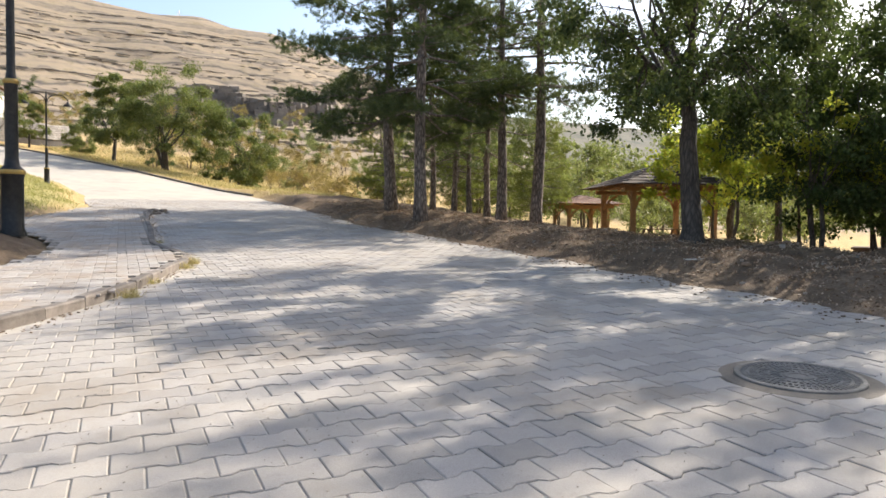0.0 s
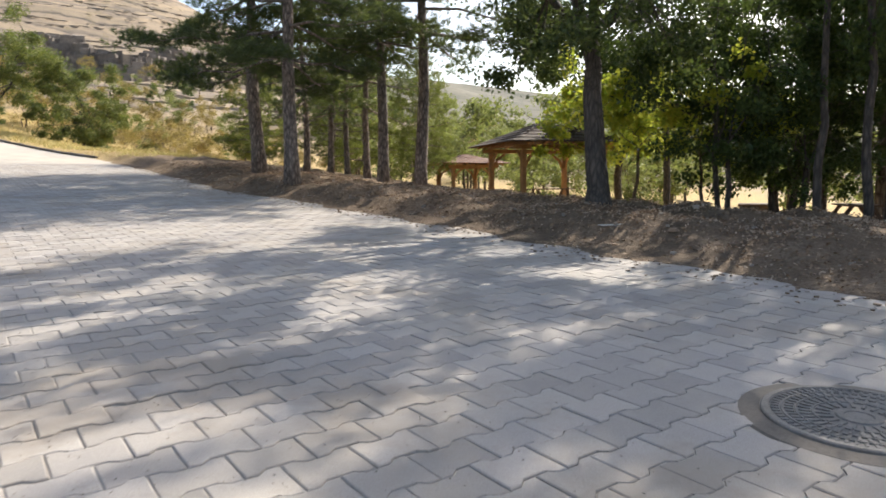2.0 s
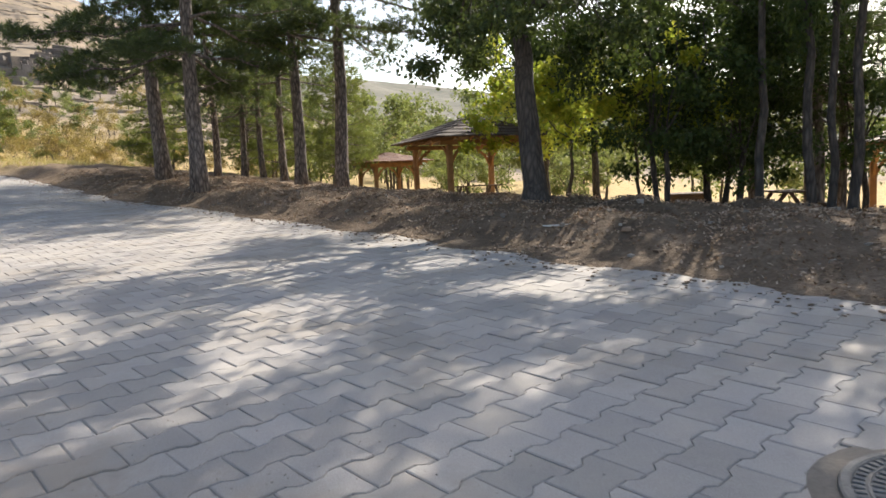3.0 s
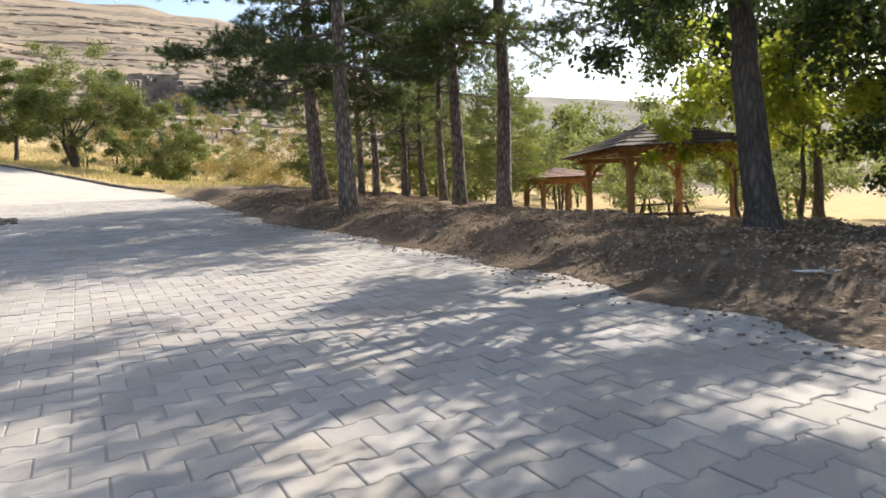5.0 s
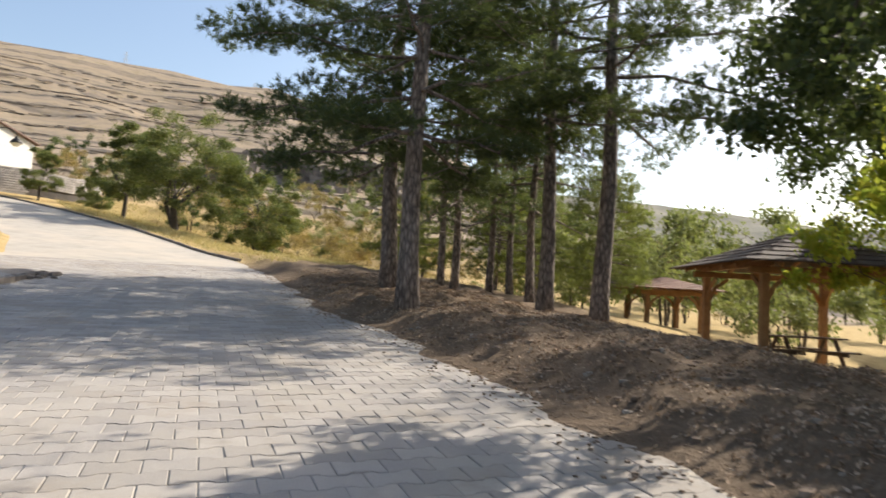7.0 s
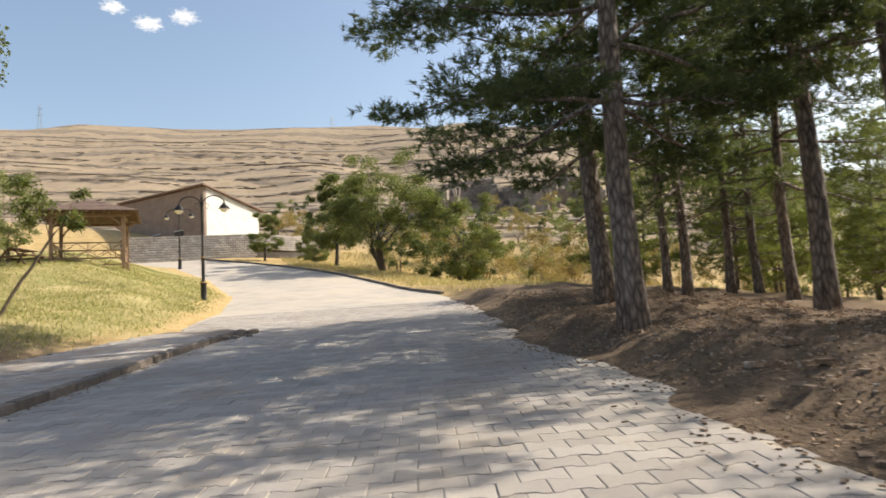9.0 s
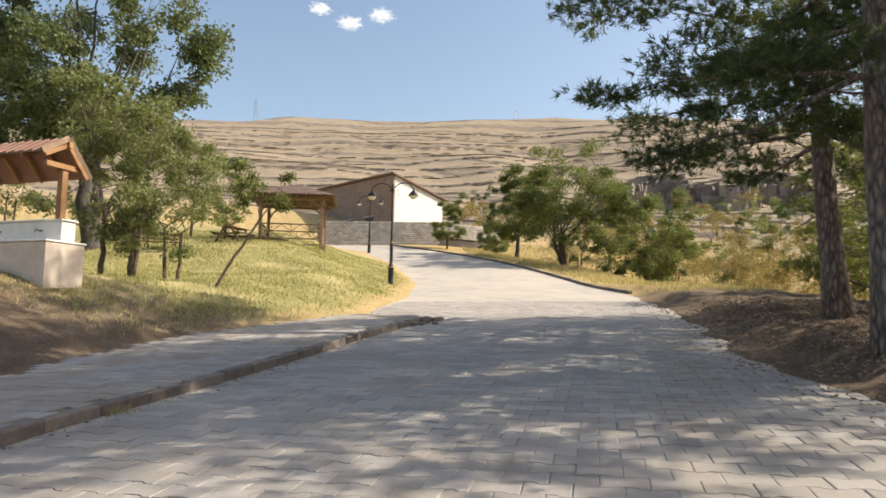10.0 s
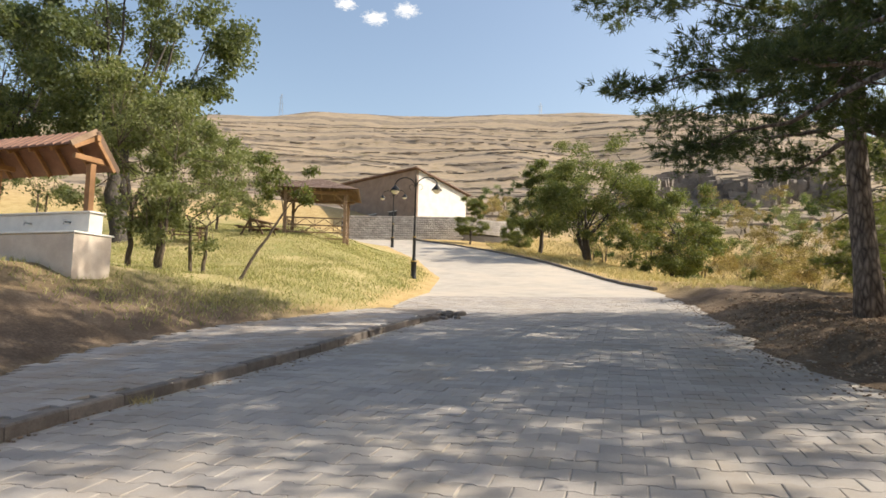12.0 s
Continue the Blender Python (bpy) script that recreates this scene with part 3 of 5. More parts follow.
def pine_meshes(seed, height, radius, first, dead=3, girth=0.235, south=0.0, full=1.0, needles=None, bare=0.25, gap=1.0):
    """A tall pine: straight trunk, level limbs from the height `first`, and separate pads of needle tufts along them."""
    rnd = np.random.RandomState(seed)
    trunk, wood = Shape(), Shape()
    lean = rnd.normal(size=2) * 0.25
    hs = np.linspace(-0.4, height, 12)
    spine = [(lean[0] * (h / height) + 0.05 * math.sin(h * 0.9 + seed), lean[1] * (h / height) + 0.05 * math.cos(h * 0.7 + seed), h) for h in hs]
    trunk.tube(spine, [girth * (1 - 0.86 * max(0, h) / height) + (0.35 * girth if h < 0.05 else 0.0) for h in hs], 14)
    tips, ways = [], []
    h = first
    while h < height - 0.4:
        u = (h - first) / (height - first)
        reach = radius * (0.62 + 0.38 * min(1, (1 - u) * 1.35)) * min(1, 0.7 + 2.2 * u) * (1.06 - u) ** 0.2
        turn = rnd.uniform(0, math.tau)
        for i in range(4):
            a = turn + math.tau * i / 4 + rnd.uniform(-0.5, 0.5)
            ln = reach * rnd.uniform(0.66, 1.0) * (1 + south * max(0, math.cos(a + radians(110))) * (u > 0.12))
            base = np.array([np.interp(h, hs, [q[0] for q in spine]), np.interp(h, hs, [q[1] for q in spine]), h + rnd.uniform(-0.2, 0.2)])
            end = base + np.array([math.cos(a) * ln, math.sin(a) * ln, ln * (0.02 + 0.5 * u) - 0.22 * (1 - u) * ln + rnd.normal() * 0.25])
            limb(wood, base, end, 0.055 * (1.1 - u), 0.012, rnd, 0.05, 5, 5)
            step = max(0.16, 0.5 / max(ln, 0.5))
            for q in np.arange(0.34, 1.05, step):
                c = base + (end - base) * min(q, 1.0)
                for side in (-1, 0, 1):
                    if rnd.uniform() < bare:
                        continue
                    w = (0.3 + (1.2 - q) * ln * 0.34) * rnd.uniform(0.6, 1.15) if side else 0.12
                    b = a + side * rnd.uniform(0.6, 1.2)
                    t = c + np.array([math.cos(b) * w, math.sin(b) * w, rnd.uniform(-0.12, 0.2)])
                    wood.tube([c, (c + t) / 2 + rnd.normal(size=3) * 0.03, t], [0.014, 0.009, 0.005], 3, False)
                    count = int(13 * full * rnd.uniform(0.7, 1.3))
                    pad = np.clip(rnd.normal(size=(count, 3)), -1.7, 1.7) * np.array([0.2, 0.2, 0.08]) * rnd.uniform(0.8, 1.35)
                    tips.append(t + pad)
                    ways.append(unit(pad * np.array([1, 1, 0.6]) + np.array([math.cos(b) * 0.1, math.sin(b) * 0.1, 0.05])))
        h += rnd.uniform(0.7, 1.1) * gap
    for _ in range(dead):
        a, hh = rnd.uniform(0, math.tau), rnd.uniform(1.8, first)
        ln = rnd.uniform(0.5, 1.6)
        limb(wood, (0, 0, hh), (math.cos(a) * ln, math.sin(a) * ln, hh + rnd.uniform(-0.3, 0.2)), 0.025, 0.006, rnd, 0.12, 4, 4)
    tips, ways = np.concatenate(tips), np.concatenate(ways)
    per = 14
    c = np.repeat(tips, per, 0) + rnd.normal(size=(len(tips) * per, 3)) * 0.025
    d = unit(np.repeat(ways, per, 0) * 0.8 + rnd.normal(size=(len(tips) * per, 3)) * 0.55 + np.array([0, 0, 0.2]))
    v, f = needle_cards(c, d, 0.17, 0.022, rnd)
    return (trunk.mesh("trunk", PINE_BARK, True), wood.mesh("branchwork", PINE_BARK, True), mesh_of("crown", v, [f], [needles or NEEDLES]))


def broad_meshes(seed, stems, fork, height, radius, clumps, leaves, size, leaf, bark, thick=0.16, low=0.35, squash=1.0, ragged=0.5, spread_out=0.5, trunk_lean=(0, 0), twigs=2, patchy=1.0, clump=0.12):
    """A broad-leaved tree: one or more stems, forking limbs, and clumps of leaves round the twig ends."""
    rnd = np.random.RandomState(seed)
    trunk, wood = Shape(), Shape()
    ends = []
    for s in range(stems):
        a = rnd.uniform(0, math.tau)
        off = 0.0 if stems == 1 else 0.18
        top = np.array([math.cos(a) * spread_out * radius * (0.35 if stems > 1 else 0.12) + trunk_lean[0], math.sin(a) * spread_out * radius * (0.35 if stems > 1 else 0.12) + trunk_lean[1], fork * rnd.uniform(0.9, 1.15)])
        base = np.array([math.cos(a) * off, math.sin(a) * off, -0.3])
        n = 7
        pts = [base + (top - base) * t + (rnd.normal(size=3) * 0.016 * fork * math.sin(math.pi * t)) for t in np.linspace(0, 1, n)]
        trunk.tube(pts, [thick * (1.0 - 0.35 * t) * (1.45 if t == 0 else 1) for t in np.linspace(0, 1, n)], 10, False)
        ends.append((pts[-1], thick * 0.62))
    bones = []
    each = max(2, round(clumps / 6 / len(ends)))
    centre = np.array([trunk_lean[0], trunk_lean[1], 0])
    for p, r in ends:
        for i in range(each):
            a = math.tau * (i + rnd.uniform(-0.3, 0.3)) / each + rnd.uniform(0, 0.6)
            out = radius * rnd.uniform(0.3, 0.72)
            t = centre + np.array([math.cos(a) * out, math.sin(a) * out, (height * (low + (1 - low) * rnd.uniform(0.3, 0.85))) * squash])
            n = 6
            bow = np.array([math.cos(a), math.sin(a), 0]) * radius * rnd.uniform(0.02, 0.14)
            pts = [p + (t - p) * u + bow * math.sin(math.pi * u) + rnd.normal(size=3) * 0.025 * radius * (0 < u < 1) for u in np.linspace(0, 1, n)]
            wood.tube(pts, [r * (0.5 - 0.4 * u) for u in np.linspace(0, 1, n)], 7, False)
            bones += [(q, r * (0.5 - 0.4 * u)) for q, u in zip(pts[2:], np.linspace(0.4, 1, n - 2))]
    joints = np.array([q for q, _ in bones])
    tips = []
    for _ in range(clumps):
        u, a = rnd.uniform(-1, 1), rnd.uniform(0, math.tau)
        rr = radius * rnd.uniform(0.3, 1.0) ** 0.55
        shell = math.sqrt(max(0.08, 1 - (u * 0.92) ** 2))
        t = centre + np.array([math.cos(a) * rr * shell, math.sin(a) * rr * shell, (height * low + height * (1 - low) * (0.5 + 0.5 * u)) * squash + rnd.normal() * 0.03 * height])
        k = int(np.argmin(np.linalg.norm(joints - t, axis=1) + rnd.uniform(0, 0.15 * radius, len(joints))))
        q, r = bones[k]
        mid = q + (t - q) * 0.5 + np.array([0, 0, 0.05 * radius]) + rnd.normal(size=3) * 0.05 * radius
        wood.tube([q, (q + mid) / 2 + rnd.normal(size=3) * 0.03, mid, t], [max(r * 0.6, 0.012), max(r * 0.42, 0.01), max(r * 0.28, 0.008), 0.005], 5, False)
        tips.append(t)
        for _ in range(twigs):
            t2 = t + rnd.normal(size=3) * radius * 0.13 * np.array([1, 1, 0.7])
            wood.tube([mid, (mid + t2) / 2 + rnd.normal(size=3) * 0.04, t2], [max(r * 0.2, 0.007), 0.006, 0.004], 3, False)
            tips.append(t2)
    tips = np.array(tips)
    weights = rnd.uniform(0.15, 1.3, len(tips)) ** patchy
    owner = rnd.choice(len(tips), leaves, p=weights / weights.sum())
    spreadr = radius * clump * (0.6 + ragged * rnd.uniform(0, 1.2, (len(tips), 1)))[owner]
    c = tips[owner] + np.clip(rnd.normal(size=(leaves, 3)), -1.9, 1.9) * spreadr * np.array([1, 1, 0.72])
    d = unit(rnd.normal(size=(leaves, 3)) + np.array([0, 0, -0.25]))
    v, f = leaf_cards(c, d, size, size * 0.62, rnd, droop=0.15)
    return (trunk.mesh("trunk", bark, True), wood.mesh("branchwork", bark, True), mesh_of("crown", v, [f], [leaf]))


def plant(name, meshes, x, y, label, category="tree", scale=1.0, turn=0.0, group="", tilt=(0, 0), dz=0.0, tall=1.0):
    m = Matrix.Translation((x, y, level(x, y) + dz)) @ pose(0, 0, 0, tilt[0], tilt[1], turn) @ Matrix.Diagonal((scale, scale, scale * tall, 1))
    ob = thing(name, label, category, m, group)
    for part_name, me in zip(("trunk", "branchwork", "crown"), meshes):
        part(part_name, me, None, ob)
    return ob


PINES = [pine_meshes(3, 16.2, 5.3, 3.9, south=0.1, bare=0.18, full=1.9), pine_meshes(11, 13.0, 4.8, 3.5, bare=0.3, full=1.8, gap=1.25), pine_meshes(23, 14.5, 5.2, 5.6, bare=0.3, full=1.5, gap=1.25)]
SLIM = [pine_meshes(31, 11.0, 2.7, 3.3, 9, 0.16, full=1.0, bare=0.58), pine_meshes(37, 11.8, 2.5, 3.8, 9, 0.15, full=1.0, bare=0.58)]
YOUNG_PINE = pine_meshes(47, 6.2, 1.9, 0.9, 2, 0.09, full=0.9, needles=LIT_NEEDLES, bare=0.2, gap=0.6)
P_LABEL = "tall pine with a rough grey-brown trunk and dark needles"
for x, y, which, turn, sc in ((6.48, 9.0, 0, 20, 1.0), (9.3, 14.6, 1, 100, 1.2), (11.2, 9.5, 2, 200, 0.95), (12.53, 8.71, 2, 300, 1.12)):
    plant("pine_tree", PINES[which], x, y, P_LABEL, "pine tree", sc, turn, "roadside pines")
for x, y, which, turn in ((16.2, 18.0, 0, 10), (16.6, 17.2, 1, 80), (14.0, 13.2, 0, 150), (13.6, 18.0, 1, 220), (12.6, 15.6, 0, 300)):
    plant("pine_tree", SLIM[which], x, y, "slim bare-stemmed pine behind the roadside earth bank", "pine tree", 1.0, turn, "slim pines")
for x, y, turn, sc in ((15.4, 23.6, 70, 1.0), (18.6, 20.6, 140, 1.1), (18.4, 26.5, 200, 1.0), (21.5, 17.0, 260, 1.15), (22.5, 22.0, 300, 1.2), (19.2, 14.6, 180, 0.9)):
    plant("young_pine", YOUNG_PINE, x, y, "young bushy pine, needles coloured sunlit yellow-green, behind the tall trunks", "pine tree", sc, turn, "young pines")

OAK = broad_meshes(5, 1, 3.1, 8.6, 3.6, 84, 36000, 0.115, OAK_LEAF, OAK_BARK, 0.25, 0.33, ragged=0.5, trunk_lean=(0.5, 0.3), patchy=2.3, clump=0.07)
plant("oak_tree", OAK, 5.5, -2.1, "broad oak with a dark forked trunk on the bank", "tree", 1.0, 0)
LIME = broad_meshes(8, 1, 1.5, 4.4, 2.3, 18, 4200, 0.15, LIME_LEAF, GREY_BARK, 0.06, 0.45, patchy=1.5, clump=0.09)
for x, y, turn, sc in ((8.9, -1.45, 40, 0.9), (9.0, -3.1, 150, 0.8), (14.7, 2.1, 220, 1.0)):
    plant("young_maple", LIME, x, y, "young tree with leaves coloured bright yellow-green as if backlit", "tree", sc, turn, "young maples")

DARKS = [broad_meshes(41, 3, 1.6, 6.0, 2.4, 30, 12000, 0.12, DARK_LEAF, OAK_BARK, 0.075, 0.22, clump=0.1, patchy=1.4), broad_meshes(43, 1, 2.4, 8.0, 2.9, 36, 14000, 0.12, DARK_LEAF, OAK_BARK, 0.12, 0.4, clump=0.09, patchy=1.5), broad_meshes(44, 1, 2.4, 8.0, 2.8, 48, 26000, 0.12, DARK_LEAF, OAK_BARK, 0.13, 0.36, patchy=1.5, clump=0.085)]
D_LABEL = "dense dark-green tree of the picnic grove, some added for shade"
# Added to cast shade: (7.6, -12.4), out of view, (16.8, 0.6) and (18.6, 3.4).
for x, y, which, turn, sc in ((8.2, -3.9, 0, 0, 0.9), (10.9, -4.3, 0, 70, 1.0), (9.6, -4.9, 0, 140, 0.9), (12.4, -4.0, 0, 200, 1.1), (7.6, -12.4, 2, 260, 1.3), (13.5, -7.5, 0, 330, 1.2), (12, -13, 1, 45, 1.1), (8.5, -14.5, 1, 300, 1.1), (16.8, 0.6, 1, 110, 1.3), (18.6, 3.4, 1, 190, 1.5)):
    plant("grove_tree", DARKS[which], x, y, D_LABEL, "tree", sc, turn, "picnic grove trees")
BANK_TREE = broad_meshes(45, 1, 3.3, 8.6, 2.0, 40, 7000, 0.12, DARK_LEAF, OAK_BARK, 0.12, 0.42, patchy=1.9, clump=0.1)
# The last of these stands out of view, added for shade on the road.
for x, y, turn, sc, tall in ((7.4, -5.75, 0, 0.72, 1.7), (7.5, -6.55, 90, 0.78, 1.75), (7.6, -6.9, 200, 0.7, 1.6), (7.5, -7.25, 250, 0.78, 1.75), (7.9, -9.4, 300, 1.0, 1.35)):
    plant("grove_tree", BANK_TREE, x, y, "slim dark-stemmed tree behind the earth bank", "tree", sc, turn, "slim grove trees", tall=tall)
for x, y, which, turn, sc in ((13.1, -4.9, 0, 40, 0.8), (13.4, -6.1, 1, 160, 0.9), (12.6, -6.4, 0, 250, 0.85), (13.8, -6.9, 1, 330, 0.9)):
    plant("grove_pine", SLIM[which], x, y, "dark straight-stemmed conifer at the edge of the picnic grove", "tree", sc, turn, "grove pines", dz=-0.05)

# trees past the pines, on the far side of the road and over the lawn
A_TREE = broad_meshes(51, 3, 1.7, 7.8, 3.8, 70, 40000, 0.14, GREEN_LEAF, OAK_BARK, 0.2, 0.26, ragged=0.55, spread_out=0.9, patchy=1.7, clump=0.078)
B_TREE = broad_meshes(52, 1, 1.8, 6.4, 2.5, 42, 24000, 0.14, GREEN_LEAF, OAK_BARK, 0.18, 0.24, ragged=0.55, patchy=1.6, clump=0.08)
C_TREE = broad_meshes(53, 4, 1.0, 5.2, 2.9, 60, 32000, 0.13, GREEN_LEAF, OAK_BARK, 0.09, 0.1, ragged=0.5, patchy=1.5, clump=0.08)
R_LABEL = "rounded green tree on dry grass beside the road"
plant("roadside_tree", A_TREE, 10.8, 48.6, R_LABEL, "tree", 1.08, 0)
plant("roadside_tree", B_TREE, 7.8, 53.6, R_LABEL, "tree", 1.1, 50)
plant("round_bush", C_TREE, 15.6, 44.4, "round green many-stemmed bush beside the road", "bush", 1.16, 20)
plant("round_bush", C_TREE, 6.9, 60.5, "small leaning bush at the roadside", "bush", 0.55, 90)
plant("roadside_tree", B_TREE, 2.4, 59.6, "small green tree before the block wall", "tree", 0.62, 10)
YOUNG = [broad_meshes(61, 1, 1.5, 4.4, 1.5, 26, 8500, 0.085, OLIVE_LEAF, GREY_BARK, 0.07, 0.27, clump=0.1, patchy=1.3), broad_meshes(62, 2, 1.4, 4.2, 1.6, 26, 8500, 0.085, OLIVE_LEAF, GREY_BARK, 0.06, 0.25, clump=0.1, patchy=1.3), broad_meshes(63, 1, 2.3, 4.4, 1.2, 10, 2400, 0.11, GREEN_LEAF, GREY_BARK, 0.06, 0.62, trunk_lean=(1.5, 0.3))]
BIG = broad_meshes(64, 2, 3.6, 12.0, 4.0, 80, 44000, 0.16, TALL_LEAF, OAK_BARK, 0.3, 0.3, ragged=0.4, patchy=1.8, clump=0.085)
plant("olive_sapling", YOUNG[0], -9.7, 20.6, "young grey-green tree on the lawn", "tree", 1.4, 0, "lawn saplings")
plant("olive_sapling", YOUNG[1], -8.75, 20.2, "young grey-green tree on the lawn", "tree", 1.3, 80, "lawn saplings")
plant("olive_sapling", YOUNG[1], -7.9, 21.6, "low leafy young tree on the lawn", "tree", 1.2, 170, "lawn saplings")
plant("leaning_sapling", YOUNG[2], -6.1, 19.7, "thin sapling with a leaning bare trunk", "tree", 0.9, 10)
for x, y, sc, turn in ((-15.3, 32.0, 1.3, 0), (-21.5, 31, 0.95, 120), (-26, 36, 1.0, 60)):
    plant("tall_tree", BIG, x, y, "tall grey-green tree behind the wash trough", "tree", sc, turn, "tall lawn trees")
for x, y, sc, turn, w in ((-13, 38, 1.2, 30, 0), (-17, 41, 1.3, 100, 1), (-22, 44, 1.3, 200, 0), (-10.5, 36.5, 1.0, 250, 1), (-28, 46, 1.4, 10, 1), (-19, 25.5, 1.1, 80, 0)):
    plant("olive_tree", YOUNG[w], x, y, "grey-green tree on the upper lawn", "tree", sc, turn, "upper lawn trees")
rng = random.Random(12)
SHRUB = [broad_meshes(71, 4, 0.7, 3.0, 1.7, 12, 1500, 0.12, RUST_LEAF, GREY_BARK, 0.05, 0.15), broad_meshes(72, 3, 0.9, 3.6, 1.6, 10, 2200, 0.12, OLIVE_LEAF, GREY_BARK, 0.05, 0.2), broad_meshes(73, 2, 1.0, 4.2, 1.5, 9, 2200, 0.13, DARK_LEAF, GREY_BARK, 0.07, 0.18)]
for i in range(120):
    az, r = radians(rng.uniform(2, 40)), rng.uniform(54, 122)
    x, y = r * math.sin(az), r * math.cos(az)
    if float(off_line(np.array([x]), np.array([y]), RIGHT_EDGE)[0]) > -11 or (abs(x - 10) < 4 and y < 56):
        continue
    w = rng.choice((0, 0, 0, 0, 1, 1, 2))
    plant("hill_shrub", SHRUB[w], x, y, ("dry rust-brown shrub", "grey-green shrub", "small dark evergreen")[w] + " on the hillside", "shrub", rng.uniform(0.6, 1.3), rng.uniform(0, 360), "hillside shrubs")
VALLEY = broad_meshes(74, 2, 1.2, 3.9, 1.8, 18, 4600, 0.14, OLIVE_LEAF, GREY_BARK, 0.06, 0.2)
for x, y, w, sc in ((24, 24, 1, 1.7), (29, 29, 1, 1.8), (33, 22, 1, 1.8), (27, 17, 1, 1.5), (37, 33, 1, 2.0), (30, 12, 1, 1.6), (40, 20, 1, 2.0), (36, 8, 1, 1.8), (26, 38, 0, 1.3), (31, 42, 0, 1.5), (46, 30, 1, 2.0), (44, 10, 1, 2.0), (22, 9, 1, 0.9), (25, 5, 1, 1.1), (34, 0, 1, 1.8), (28, -6, 1, 1.6), (50, 4, 1, 2.2)):
    plant("valley_tree", VALLEY if w else SHRUB[0], x, y, "green tree on the dry slope past the pines", "tree", sc, rng.uniform(0, 360), "valley trees")


for i in range(46):
    az, r = radians(rng.uniform(17, 47)), rng.uniform(36, 72)
    x, y = r * math.sin(az), r * math.cos(az)
    if float(off_line(np.array([x]), np.array([y]), RIGHT_EDGE)[0]) > -8 or abs(x - 15.6) < 4 and abs(y - 44.6) < 6:
        continue
    w = rng.choice((0, 0, 0, 1))
    plant("scrub_bush", SHRUB[w], x, y, ("dry rust-brown bush", "grey-green bush")[w] + " on the straw slope", "bush", rng.uniform(0.45, 0.9), rng.uniform(0, 360), "scrub bushes")
for i in range(110):
    az, r = radians(rng.uniform(40, 78)), rng.uniform(50, 210)
    x, y = r * math.sin(az), r * math.cos(az)
    w = rng.choice((0, 1, 1, 1))
    plant("slope_tree", (SHRUB[0], VALLEY)[w], x, y, ("rust-brown tree on the valley slope", "grey-green tree on the valley slope")[w], "tree", rng.uniform(1.1, 2.0), rng.uniform(0, 360), "valley slope trees")
plant("yellow_bush", broad_meshes(77, 4, 0.6, 2.4, 1.7, 18, 3600, 0.12, YELLOW_LEAF, GREY_BARK, 0.04, 0.1), 17.2, 26.6, "yellow-green bush behind the earth bank", "bush", 0.85, 0)


# ---- lamps ----
def street_lamp():
    """An ornate iron post with two curved arms, built round its foot."""
    lamp = thing("street_lamp", "black cast-iron street lamp with two curved arms", "street lamp")
    part("post", Shape().lathe([(0.15, 0), (0.15, 0.06), (0.13, 0.1), (0.13, 0.75), (0.145, 0.78), (0.145, 0.84), (0.09, 0.9), (0.075, 1.0), (0.075, 1.9), (0.085, 1.94), (0.06, 2.0), (0.05, 2.1), (0.042, 4.6), (0.055, 4.64), (0.03, 4.75), (0.012, 4.95), (0.0, 5.0)], 14), IRON, lamp, smooth=True)
    part("collar", Shape().lathe([(0.147, 0.785), (0.155, 0.81), (0.147, 0.84)], 14), BRASS, lamp, "gold-painted collar", True)
    part("collar", Shape().lathe([(0.08, 1.92), (0.095, 1.95), (0.08, 1.98)], 14), BRASS, lamp, "gold-painted collar", True)
    for s in (-1, 1):
        pts = [(s * (0.04 + 0.5 - 0.5 * math.cos(t)), 0, 4.35 + 0.42 * math.sin(t)) for t in np.linspace(0, math.pi * 0.92, 9)]
        arm = part("arm", Shape().tube(pts, [0.026] * 9, 8), IRON, lamp, smooth=True)
        part("scroll", Shape().tube([(s * (0.2 + 0.12 * math.cos(t)), 0, 4.3 + 0.14 * math.sin(t)) for t in np.linspace(-1.5, 3.4, 9)], [0.012] * 9, 6), IRON, arm, smooth=True)
        head = part("lamp_head", Shape().lathe([(0.0, 4.44), (0.05, 4.43), (0.07, 4.36), (0.16, 4.29), (0.25, 4.14), (0.24, 4.13), (0.15, 4.26), (0.0, 4.3)], 16, (s * 1.0, 0, 0)), IRON, lamp, smooth=True)
        part("glass", Shape().lathe([(0.0, 3.98), (0.1, 4.0), (0.17, 4.07), (0.2, 4.14)], 14, (s * 1.0, 0, 0)), GLASSY, head, "pale lamp glass", True)
    return lamp


LAMP = street_lamp()
LAMP.matrix_basis = Matrix.Translation((-1.34, 31.0, level(-1.34, 31.0) - 0.02)) @ pose(0, 0, 0, 0, 0, -12)
tagged(LAMP, group="street lamps")
for x, y, turn, sc in ((-4.2, 55.0, -20, 1.0), (-6.2, 7.6, 127, 1.75)):
    copy_thing(LAMP, Matrix.Translation((x, y, level(x, y) - 0.02)) @ pose(0, 0, 0, 0, 0, turn) @ Matrix.Scale(sc, 4))


